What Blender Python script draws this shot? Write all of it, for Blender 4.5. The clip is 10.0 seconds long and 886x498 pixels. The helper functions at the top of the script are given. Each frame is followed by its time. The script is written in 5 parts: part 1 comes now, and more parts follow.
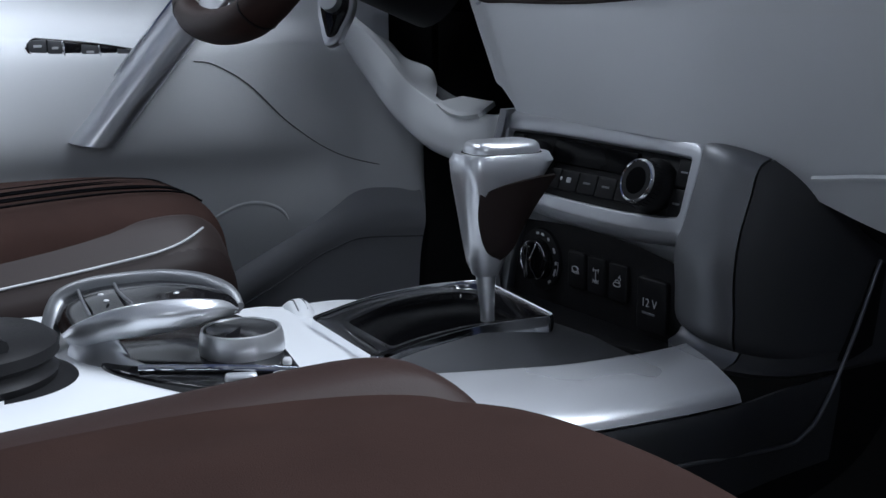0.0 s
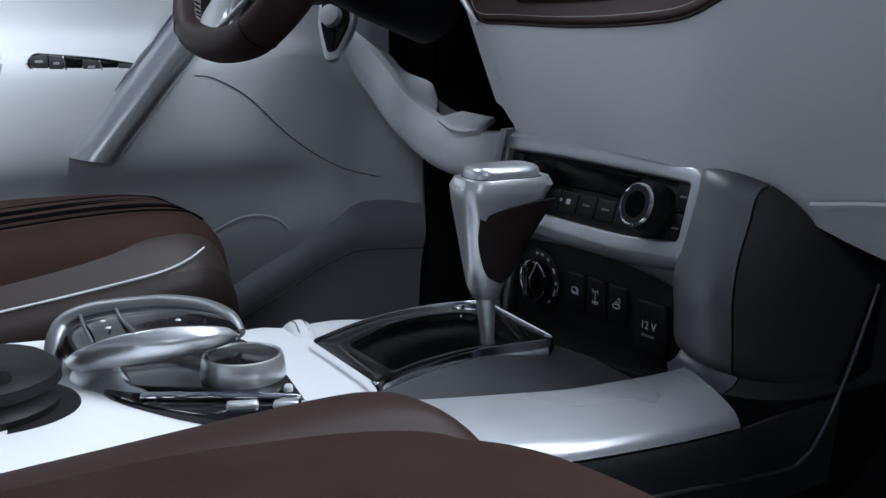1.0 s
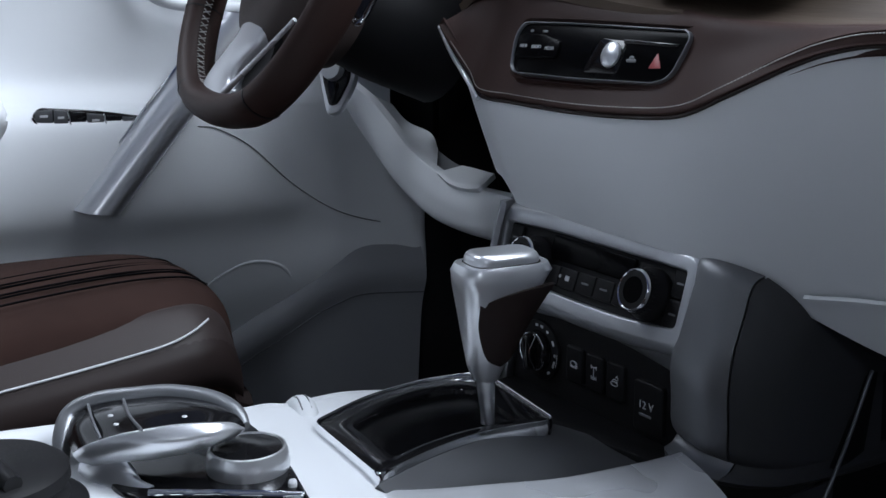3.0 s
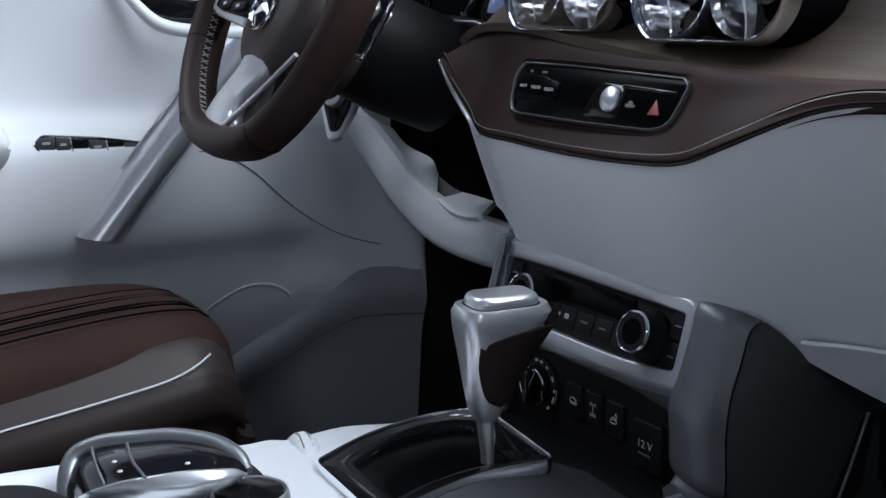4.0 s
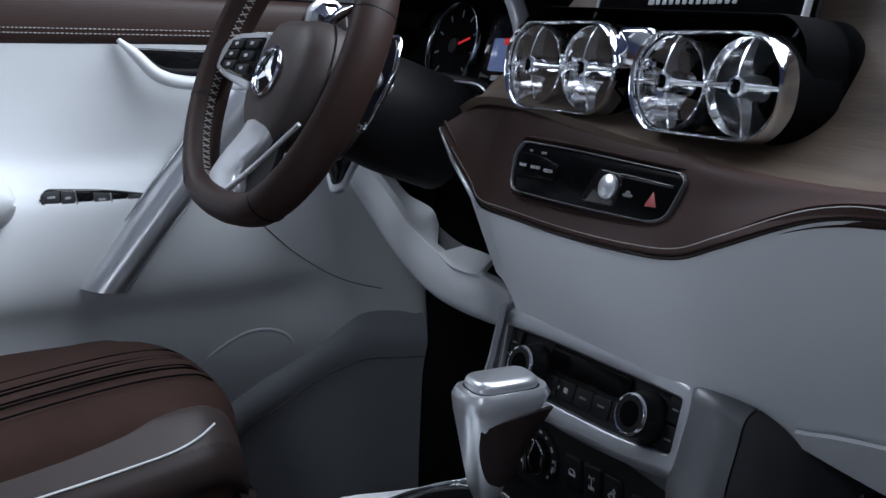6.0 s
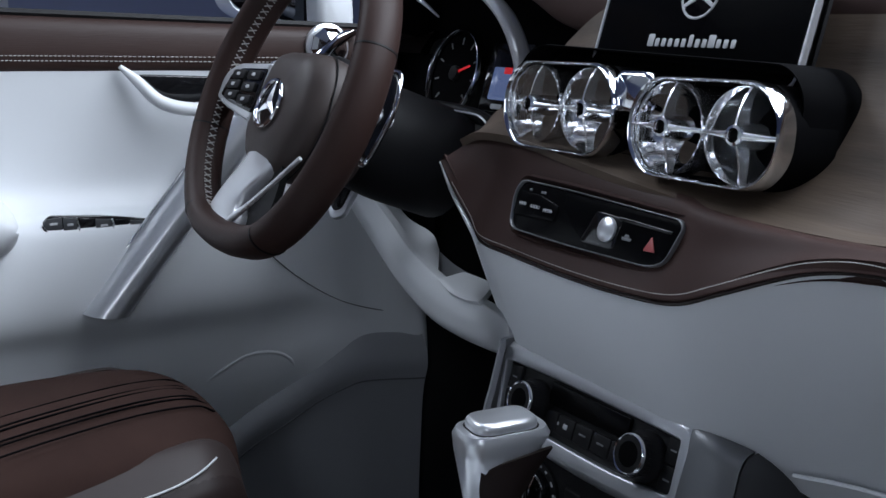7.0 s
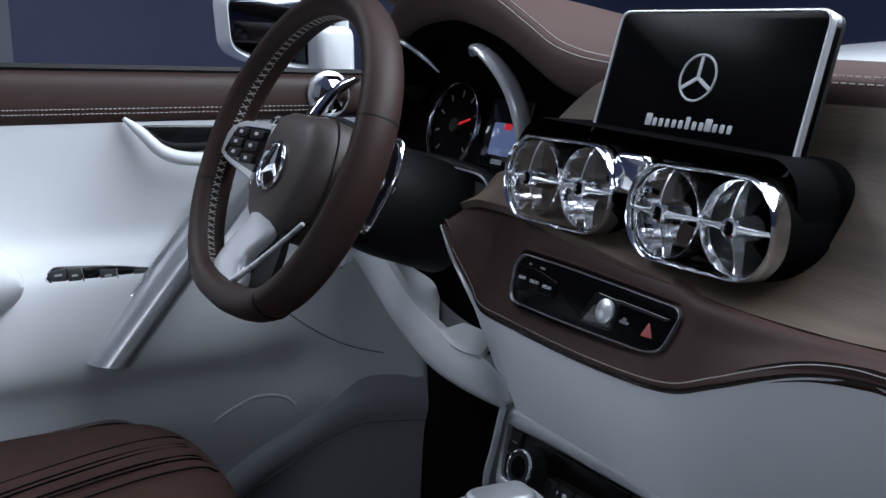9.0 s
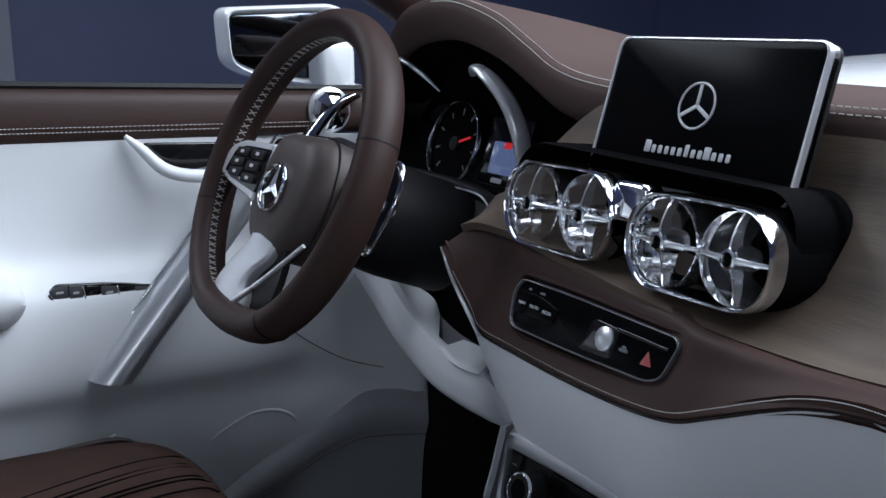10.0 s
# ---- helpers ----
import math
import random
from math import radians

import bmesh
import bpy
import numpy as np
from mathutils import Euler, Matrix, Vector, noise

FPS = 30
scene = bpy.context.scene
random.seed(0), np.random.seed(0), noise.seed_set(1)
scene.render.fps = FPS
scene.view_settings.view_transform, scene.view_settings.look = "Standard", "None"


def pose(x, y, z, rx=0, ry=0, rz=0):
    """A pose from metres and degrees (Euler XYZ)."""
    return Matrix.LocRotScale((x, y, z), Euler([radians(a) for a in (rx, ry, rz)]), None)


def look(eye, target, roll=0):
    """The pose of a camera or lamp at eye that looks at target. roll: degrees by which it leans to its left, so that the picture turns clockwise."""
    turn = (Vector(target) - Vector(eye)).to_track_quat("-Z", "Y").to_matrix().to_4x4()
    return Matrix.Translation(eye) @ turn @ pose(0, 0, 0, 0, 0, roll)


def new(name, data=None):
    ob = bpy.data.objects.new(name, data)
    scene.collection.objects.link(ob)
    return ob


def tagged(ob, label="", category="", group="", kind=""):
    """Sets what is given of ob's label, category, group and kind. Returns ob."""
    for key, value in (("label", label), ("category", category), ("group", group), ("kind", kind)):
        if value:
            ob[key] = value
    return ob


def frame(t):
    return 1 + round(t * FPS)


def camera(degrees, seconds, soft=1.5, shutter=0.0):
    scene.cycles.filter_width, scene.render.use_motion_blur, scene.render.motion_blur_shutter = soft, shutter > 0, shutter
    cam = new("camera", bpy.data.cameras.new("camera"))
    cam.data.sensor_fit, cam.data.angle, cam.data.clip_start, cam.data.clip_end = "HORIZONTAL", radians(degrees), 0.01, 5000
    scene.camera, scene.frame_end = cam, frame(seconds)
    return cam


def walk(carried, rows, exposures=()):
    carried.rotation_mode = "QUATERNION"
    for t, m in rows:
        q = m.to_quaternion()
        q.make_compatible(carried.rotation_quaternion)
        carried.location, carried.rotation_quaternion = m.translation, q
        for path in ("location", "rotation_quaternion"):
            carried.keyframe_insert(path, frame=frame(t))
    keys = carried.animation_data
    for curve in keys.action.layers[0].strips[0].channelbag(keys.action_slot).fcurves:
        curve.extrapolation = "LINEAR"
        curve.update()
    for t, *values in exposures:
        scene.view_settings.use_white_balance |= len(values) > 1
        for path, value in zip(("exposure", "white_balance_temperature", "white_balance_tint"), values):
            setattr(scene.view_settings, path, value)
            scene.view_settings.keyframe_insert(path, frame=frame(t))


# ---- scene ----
cam = camera(44.85, 10.0)
METRES, EYE, TILT, LEAN, TURN = 0.31, 0.62, -12.46, 0.61, 58.0
RISE = [(0.0, 0.0), (0.5, 0.0208), (1.0, 0.059), (1.5, 0.1064), (2.0, 0.1637), (2.5, 0.2174), (3.0, 0.274), (4.5, 0.4358), (5.0, 0.492),
        (5.5, 0.5451), (7.0, 0.7092), (7.5, 0.7613), (8.0, 0.8169), (8.5, 0.8688), (9.0, 0.9233), (9.5, 0.9661), (10.0, 0.9972)]
walk(cam, [(t, pose(0.662, 0, EYE + METRES * z, 90 + TILT, LEAN, TURN)) for t, z in RISE])

# ---- light ----
world = bpy.data.worlds.new("studio_air")
scene.world = world
world.use_nodes = True
world.node_tree.nodes["Background"].inputs[0].default_value = (0.10, 0.125, 0.17, 1)
world.node_tree.nodes["Background"].inputs[1].default_value = 0.30


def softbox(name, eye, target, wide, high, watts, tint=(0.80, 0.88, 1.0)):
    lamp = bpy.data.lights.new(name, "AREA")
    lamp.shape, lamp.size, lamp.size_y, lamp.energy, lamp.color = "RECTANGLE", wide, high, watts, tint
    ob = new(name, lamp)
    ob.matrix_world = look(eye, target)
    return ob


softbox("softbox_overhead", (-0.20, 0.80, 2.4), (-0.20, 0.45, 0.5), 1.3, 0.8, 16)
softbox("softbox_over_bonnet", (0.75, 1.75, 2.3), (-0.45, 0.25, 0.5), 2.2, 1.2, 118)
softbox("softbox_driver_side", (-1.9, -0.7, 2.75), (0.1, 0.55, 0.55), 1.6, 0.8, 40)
# narrow unseen lamp, added so the vents' chrome shows bright streaks
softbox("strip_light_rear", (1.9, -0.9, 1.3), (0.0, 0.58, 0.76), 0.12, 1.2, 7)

# ---- materials ----


def material(name, colour, rough=0.5, metal=0.0, vary=0.12, grain=60.0, bump=0.1, coat=0.0, stretch=(1, 1, 1), bump_scale=None, spec=0.5):
    m = bpy.data.materials.new(name)
    m.use_nodes = True
    nt = m.node_tree
    b = nt.nodes["Principled BSDF"]
    b.inputs["Metallic"].default_value = metal
    b.inputs["Coat Weight"].default_value = coat
    b.inputs["Specular IOR Level"].default_value = spec
    co = nt.nodes.new("ShaderNodeTexCoord")
    mp = nt.nodes.new("ShaderNodeMapping")
    mp.inputs["Scale"].default_value = stretch
    nt.links.new(co.outputs["Object"], mp.inputs[0])
    big = nt.nodes.new("ShaderNodeTexNoise")
    big.inputs["Scale"].default_value = grain * 0.12
    big.inputs["Detail"].default_value = 4
    fine = nt.nodes.new("ShaderNodeTexNoise")
    fine.inputs["Scale"].default_value = bump_scale or grain * 12
    fine.inputs["Detail"].default_value = 3
    for n in (big, fine):
        nt.links.new(mp.outputs[0], n.inputs["Vector"])
    ramp = nt.nodes.new("ShaderNodeMapRange")
    ramp.inputs[3].default_value, ramp.inputs[4].default_value = 1 - vary, 1 + vary
    nt.links.new(big.outputs[0], ramp.inputs[0])
    mul = nt.nodes.new("ShaderNodeMix")
    mul.data_type, mul.blend_type = "RGBA", "MULTIPLY"
    mul.inputs[0].default_value = 1
    mul.inputs[6].default_value = (*colour, 1)
    nt.links.new(ramp.outputs[0], mul.inputs[7])
    nt.links.new(mul.outputs[2], b.inputs["Base Color"])
    rr = nt.nodes.new("ShaderNodeMapRange")
    rr.inputs[3].default_value, rr.inputs[4].default_value = max(rough - 0.08, 0.02), min(rough + 0.08, 1)
    nt.links.new(fine.outputs[0], rr.inputs[0])
    nt.links.new(rr.outputs[0], b.inputs["Roughness"])
    if bump:
        bp = nt.nodes.new("ShaderNodeBump")
        bp.inputs["Strength"].default_value, bp.inputs["Distance"].default_value = bump, 0.0006
        nt.links.new(fine.outputs[0], bp.inputs["Height"])
        nt.links.new(bp.outputs[0], b.inputs["Normal"])
    return m


WHITE = material("white_leather", (0.74, 0.76, 0.78), 0.42, vary=0.03, grain=40, bump=0.12, bump_scale=900)
GREY = material("grey_trim", (0.15, 0.155, 0.165), 0.5, vary=0.05, grain=40, bump=0.12, bump_scale=900)
BROWN = material("brown_leather", (0.043, 0.0225, 0.0190), 0.54, vary=0.15, grain=50, bump=0.25, bump_scale=1100, spec=0.22)
SUEDE = material("brown_suede", (0.033, 0.0185, 0.0155), 0.95, vary=0.32, grain=110, bump=0.4, bump_scale=1500, spec=0.06)
TAUPE = material("taupe_leather", (0.048, 0.036, 0.033), 0.5, vary=0.08, grain=50, bump=0.2, bump_scale=1100, spec=0.34)
ALU = material("brushed_aluminium", (0.70, 0.715, 0.74), 0.32, 0.8, vary=0.06, grain=60, bump=0.12, stretch=(0.06, 1, 1), bump_scale=900)
CHROME = material("chrome", (0.85, 0.86, 0.88), 0.06, 1.0, vary=0.02, grain=20, bump=0.0)
GLOSS = material("piano_black", (0.008, 0.008, 0.009), 0.08, vary=0.05, grain=20, bump=0.0, spec=0.4)
BLACK = material("black_plastic", (0.010, 0.010, 0.011), 0.5, vary=0.1, grain=50, bump=0.15, spec=0.2)
DARK = material("dark_carpet", (0.012, 0.012, 0.013), 0.95, vary=0.2, grain=80, bump=0.4)
HIDE = material("dark_brown_hide", (0.029, 0.0150, 0.0125), 0.52, vary=0.2, grain=40, bump=0.3, bump_scale=1000, spec=0.2)
BOLSTER = material("grey_brown_hide", (0.030, 0.021, 0.0195), 0.5, vary=0.12, grain=40, bump=0.25, bump_scale=1000, spec=0.3)
BOWL = material("polished_bowl", (0.95, 0.955, 0.97), 0.10, 0.97, vary=0.02, grain=30, bump=0.0, bump_scale=3, stretch=(1, 1, 0.15))
LACQUER = material("silver_lacquer", (0.74, 0.75, 0.775), 0.26, 0.5, vary=0.02, grain=12, bump=0.0, bump_scale=6)
GRAPHITE = material("graphite_paint", (0.085, 0.088, 0.094), 0.4, 0.4, vary=0.05, grain=40, bump=0.04)
SILVER = material("silver_paint", (0.24, 0.248, 0.26), 0.38, 0.7, vary=0.03, grain=40, bump=0.04)
WOOD = material("open_pore_walnut", (0.090, 0.065, 0.047), 0.55, vary=0.95, grain=260, bump=0.35, stretch=(0.07, 1, 1.4), bump_scale=420)
RAIL = material("brown_grained_rail", (0.034, 0.019, 0.016), 0.5, vary=0.4, grain=90, bump=0.3, stretch=(1, 0.1, 1.4), bump_scale=420, spec=0.25)
INK = material("matt_black", (0.003, 0.003, 0.0035), 0.85, vary=0.1, grain=40, bump=0.0, spec=0.03)
PANEL = material("dark_screen_glass", (0.003, 0.003, 0.0035), 0.22, vary=0.02, grain=20, bump=0.0, spec=0.05)
# mirror metal with the dark reflection of the studio put into its colour
DARK_MIRROR = material("darkened_mirror", (0.13, 0.14, 0.16), 0.05, 1.0, vary=0.02, grain=20, bump=0.0)
VANE = material("bright_vane_metal", (0.94, 0.95, 0.96), 0.18, 0.88, vary=0.03, grain=2, bump=0.0)
INSET = material("near_black_leather", (0.018, 0.011, 0.010), 0.55, vary=0.15, grain=60, bump=0.25, bump_scale=1100, spec=0.25)
SATIN = material("satin_silver", (0.76, 0.775, 0.80), 0.32, 0.85, vary=0.04, grain=60, bump=0.015, bump_scale=2600)
# side trim of the stack; its dark grey also holds the shade there
SHADED_CHEEK = material("shaded_grey_trim", (0.062, 0.064, 0.068), 0.5, vary=0.06, grain=40, bump=0.1, bump_scale=900, spec=0.35)
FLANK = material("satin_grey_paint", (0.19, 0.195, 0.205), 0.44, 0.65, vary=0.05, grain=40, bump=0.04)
BEZEL = material("matt_brushed_aluminium", (0.52, 0.535, 0.56), 0.40, 0.75, vary=0.06, grain=60, bump=0.08, stretch=(0.06, 1, 1), bump_scale=900)
PEARL = material("pearl_silver_lacquer", (0.66, 0.675, 0.70), 0.28, 0.45, vary=0.02, grain=12, bump=0.0, bump_scale=6)
# lighter copy of the brown leather, with the light on the dash top in it
PAD = material("lit_brown_leather", (0.066, 0.041, 0.036), 0.72, vary=0.2, grain=50, bump=0.25, bump_scale=1100, spec=0.25)
KICK = material("light_grey_trim", (0.34, 0.35, 0.37), 0.55, vary=0.05, grain=40, bump=0.12, bump_scale=900, spec=0.35)
THREAD = material("pale_thread", (0.42, 0.40, 0.38), 0.7, vary=0.1, grain=90, bump=0.0)
PRINT = material("pale_print", (0.55, 0.56, 0.58), 0.5, vary=0.03, grain=40, bump=0.0)
RED = material("red_print", (0.36, 0.07, 0.07), 0.4, vary=0.05, grain=40, bump=0.0)


def glowing(name, colour, strength):
    m = bpy.data.materials.new(name)
    m.use_nodes = True
    b = m.node_tree.nodes["Principled BSDF"]
    b.inputs["Base Color"].default_value = (0.01, 0.01, 0.012, 1)
    b.inputs["Roughness"].default_value = 0.1
    b.inputs["Emission Color"].default_value = (*colour, 1)
    b.inputs["Emission Strength"].default_value = strength
    return m


LIT_BLUE = glowing("lit_display", (0.14, 0.20, 0.42), 0.5)
LIT_RED = glowing("lit_red_needle", (0.65, 0.03, 0.04), 0.6)
CONCRETE = material("studio_concrete", (0.36, 0.40, 0.56), 0.7, vary=0.2, grain=8, bump=0.1)
PAINT = material("white_car_paint", (0.72, 0.74, 0.76), 0.15, vary=0.02, grain=10, bump=0.0, coat=0.6)

# ---- mesh helpers ----


def bend(pts, n, loop=False):
    """n points along a smooth curve through pts."""
    p = np.array(pts, float)
    k = len(p)
    out = []
    for s in (np.arange(n) * k / n if loop else np.linspace(0, k - 1, n)):
        i = min(int(s), k - 1 if loop else k - 2)
        u = s - i
        if loop:
            a, b, c, d = p[(i - 1) % k], p[i % k], p[(i + 1) % k], p[(i + 2) % k]
        else:
            b, c = p[i], p[i + 1]
            a = p[i - 1] if i > 0 else 2 * b - c
            d = p[i + 2] if i + 2 < k else 2 * c - b
        out.append(0.5 * (2 * b + (c - a) * u + (2 * a - 5 * b + 4 * c - d) * u * u + (3 * b - a - 3 * c + d) * u ** 3))
    return np.array(out)


def mesh_of(verts, faces):
    bm = bmesh.new()
    vs = [bm.verts.new(v) for v in verts]
    for f in faces:
        try:
            bm.faces.new([vs[i] for i in f])
        except ValueError:
            pass
    bmesh.ops.recalc_face_normals(bm, faces=bm.faces)
    return bm


def part(name, bm, mat, parent=None, label="", smooth=45):
    me = bpy.data.meshes.new(name)
    bm.to_mesh(me)
    bm.free()
    me.materials.append(mat)
    me.set_sharp_from_angle(angle=radians(smooth))
    for p in me.polygons:
        p.use_smooth = True
    ob = new(name, me)
    ob.parent = parent
    if label:
        ob["label"] = label
    return ob


def thing(name, label, category, kind="", group=""):
    return tagged(new(name), label, category, group, kind)


def grid(net, nu, nv):
    """A smooth grid of nu x nv points over a small net of rows of points."""
    rows = [bend(r, nv) for r in net]
    cols = [bend([r[j] for r in rows], nu) for j in range(nv)]
    return np.array(cols).transpose(1, 0, 2)


def sheet(net, nu=24, nv=40, thick=0.006, flip=False):
    """A skin with thickness over a small net."""
    g = grid(net, nu, nv)
    du, dv = np.gradient(g, axis=0), np.gradient(g, axis=1)
    n = np.cross(du, dv)
    n /= np.linalg.norm(n, axis=2, keepdims=True) + 1e-12
    back = g + n * (thick if flip else -thick)
    verts = [tuple(v) for v in g.reshape(-1, 3)] + [tuple(v) for v in back.reshape(-1, 3)]
    k = nu * nv
    faces = []
    for i in range(nu - 1):
        for j in range(nv - 1):
            a = i * nv + j
            faces += [(a, a + 1, a + nv + 1, a + nv), (k + a, k + a + nv, k + a + nv + 1, k + a + 1)]
    for i in range(nu - 1):
        for j in (0, nv - 1):
            a = i * nv + j
            faces.append((a, a + nv, k + a + nv, k + a))
    for j in range(nv - 1):
        for i in (0, nu - 1):
            a = i * nv + j
            faces.append((a, k + a, k + a + 1, a + 1))
    return mesh_of(verts, faces)


def tube(pts, radius, sides=10, n=40, loop=False, flat=1.0, up=(0, 0, 1), caps=True):
    """A round or flattened bar along a curve; radius a number or a list along it. flat: the width along up."""
    p = bend(pts, n, loop)
    r = np.interp(np.linspace(0, 1, n), np.linspace(0, 1, len(radius)), radius) if isinstance(radius, (list, tuple)) else np.full(n, radius)
    verts, faces = [], []
    for i in range(n):
        t = p[(i + 1) % n] - p[i - 1] if loop else p[min(i + 1, n - 1)] - p[max(i - 1, 0)]
        t = Vector(t).normalized()
        side = t.cross(Vector(up)).normalized()
        nor = side.cross(t).normalized()
        for k in range(sides):
            a = 2 * math.pi * k / sides
            verts.append(tuple(Vector(p[i]) + side * math.cos(a) * r[i] + nor * math.sin(a) * r[i] * flat))
    for i in range(n if loop else n - 1):
        for k in range(sides):
            a, b = i * sides, ((i + 1) % n) * sides
            faces.append((a + k, a + (k + 1) % sides, b + (k + 1) % sides, b + k))
    if caps and not loop:
        faces += [tuple(range(sides)), tuple((n - 1) * sides + k for k in range(sides))]
    return mesh_of(verts, faces)


def rounded(outline, r, n=5):
    """A closed 2D outline with its corners rounded by r (a number or one for each corner)."""
    k = len(outline)
    out = []
    for i in range(k):
        p, a, b = Vector(outline[i]), Vector(outline[i - 1]), Vector(outline[(i + 1) % k])
        rr = r[i] if isinstance(r, (list, tuple)) else r
        u, v = (a - p), (b - p)
        d = min(rr, u.length * 0.48, v.length * 0.48)
        s, e = p + u.normalized() * d, p + v.normalized() * d
        for j in range(n + 1):
            q = j / n
            out.append(tuple(s * (1 - q) ** 2 + p * 2 * q * (1 - q) + e * q * q))
    return out


def plate(outline, m, depth, edge=0.002, steps=2):
    """A flat plate with softened front edges: outline in local x, y; its front lies depth above the local plane."""
    k = len(outline)
    c = Vector((sum(p[0] for p in outline) / k, sum(p[1] for p in outline) / k))
    rings = [(0.0, 0.0), (depth - edge, 0.0)] + [(depth - edge + edge * math.sin(a), edge * (1 - math.cos(a))) for a in [math.pi / 2 * (s + 1) / steps for s in range(steps)]]
    verts, faces = [], []
    for z, inset in rings:
        for i in range(k):
            p, a, b = Vector(outline[i]), Vector(outline[i - 1]), Vector(outline[(i + 1) % k])
            t = (b - a).normalized()
            nrm = Vector((-t.y, t.x))
            if nrm.dot(c - p) < 0:
                nrm = -nrm
            q = p + nrm * inset
            verts.append(tuple(m @ Vector((q.x, q.y, z))))
    for j in range(len(rings) - 1):
        for i in range(k):
            faces.append((j * k + i, j * k + (i + 1) % k, (j + 1) * k + (i + 1) % k, (j + 1) * k + i))
    faces += [tuple(range(k)), tuple((len(rings) - 1) * k + i for i in range(k))]
    return mesh_of(verts, faces)


def ring_plate(outer, inner, m, depth, edge=0.002, lip=0.0):
    """A frame between two outlines with equally many points. lip: how far the inner edge sinks below the front."""
    k = len(outer)
    rows = [[(p[0], p[1], 0) for p in outer], [(p[0], p[1], depth - edge) for p in outer]]
    for s, d in ((edge / 3, depth - edge / 4), (edge, depth)):
        rows.append([])
        for o, q in zip(outer, inner):
            w = Vector(q) - Vector(o)
            f = Vector(o) + w.normalized() * min(s, w.length * 0.4)
            rows[-1].append((f.x, f.y, d))
    rows.append([])
    for o, q in zip(outer, inner):
        w = Vector(o) - Vector(q)
        f = Vector(q) + w.normalized() * min(edge, w.length * 0.4)
        rows[-1].append((f.x, f.y, depth - lip * 0.3))
    rows.append([(p[0], p[1], depth - lip - edge) for p in inner])
    rows.append([(p[0], p[1], 0) for p in inner])
    verts = [tuple(m @ Vector(p)) for r in rows for p in r]
    faces = []
    for j in range(len(rows)):
        jj = (j + 1) % len(rows)
        for i in range(k):
            faces.append((j * k + i, j * k + (i + 1) % k, jj * k + (i + 1) % k, jj * k + i))
    return mesh_of(verts, faces)


def lathe(profile, m, n=40):
    """A body of revolution: profile of (radius, height) about local z."""
    verts, faces = [], []
    for r, z in profile:
        for i in range(n):
            a = 2 * math.pi * i / n
            verts.append(tuple(m @ Vector((r * math.cos(a), r * math.sin(a), z))))
    for j in range(len(profile) - 1):
        for i in range(n):
            faces.append((j * n + i, j * n + (i + 1) % n, (j + 1) * n + (i + 1) % n, (j + 1) * n + i))
    if profile[0][0] > 0 and profile[-1][0] > 0:
        j = len(profile) - 1
        faces += [(j * n + i, j * n + (i + 1) % n, (i + 1) % n, i) for i in range(n)]
    bm = mesh_of(verts, faces)
    bmesh.ops.remove_doubles(bm, verts=bm.verts, dist=1e-7)
    return bm


def oblong(w, h, r, cx=0.0, cy=0.0, n=5):
    return rounded([(cx - w / 2, cy - h / 2), (cx + w / 2, cy - h / 2), (cx + w / 2, cy + h / 2), (cx - w / 2, cy + h / 2)], r, n)


def block(w, h, d, m, r=0.004, edge=0.0015, corner=4):
    return plate(oblong(w, h, r, n=corner), m, d, edge)


def join(*parts):
    """Several pieces of one part in one bmesh."""
    out = bmesh.new()
    for b in parts:
        me = bpy.data.meshes.new("tmp")
        b.to_mesh(me)
        b.free()
        out.from_mesh(me)
        bpy.data.meshes.remove(me)
    return out


def loft_ring(outer, inner, m, profile):
    """A moulded frame between two outlines with equally many points; profile: (share of the way from inner to outer, height)."""
    k = len(outer)
    verts = []
    for w, d in profile:
        for o, q in zip(outer, inner):
            verts.append(tuple(m @ Vector((q[0] + (o[0] - q[0]) * w, q[1] + (o[1] - q[1]) * w, d))))
    n = len(profile)
    return mesh_of(verts, [(j * k + i, j * k + (i + 1) % k, (j + 1) % n * k + (i + 1) % k, (j + 1) % n * k + i) for j in range(n) for i in range(k)])


def lettering(words, size, m, mat, parent):
    """Raised writing, centred on the origin of m."""
    font = bpy.data.curves.new("writing", "FONT")
    font.body, font.size, font.extrude, font.align_x, font.align_y, font.resolution_u = words, size, 0.0002, "CENTER", "CENTER", 2
    ob = new("writing_curve", font)
    bpy.context.view_layer.update()
    me = bpy.data.meshes.new_from_object(ob)
    bpy.data.objects.remove(ob)
    me.transform(m)
    me.materials.clear()
    me.materials.append(mat)
    made = new("writing", me)
    made.parent = parent
    return made


def stitches(pts, n, size, up=(0, 0, 1), fill=0.62):
    """A row of n single stitches along a curve."""
    p = bend(pts, n * 4)
    out = []
    for i in range(n):
        a, b = Vector(p[i * 4]), Vector(p[min(i * 4 + 3, len(p) - 1)])
        b = a + (b - a) * fill / 0.75
        out.append(tube([a, b], size, 4, 2, up=up))
    return join(*out)

# ---- setting: the studio, the car's shell and unseen walls that shape light ----


def box(x0, y0, z0, x1, y1, z1):
    bm = bmesh.new()
    bmesh.ops.create_cube(bm, size=1, matrix=Matrix.Translation(((x0 + x1) / 2, (y0 + y1) / 2, (z0 + z1) / 2)) @ Matrix.Diagonal((x1 - x0, y1 - y0, z1 - z0, 1)))
    return bm


def setting(name, bm, mat, label, category):
    return tagged(part(name, bm, mat), label, category, "", "structure")


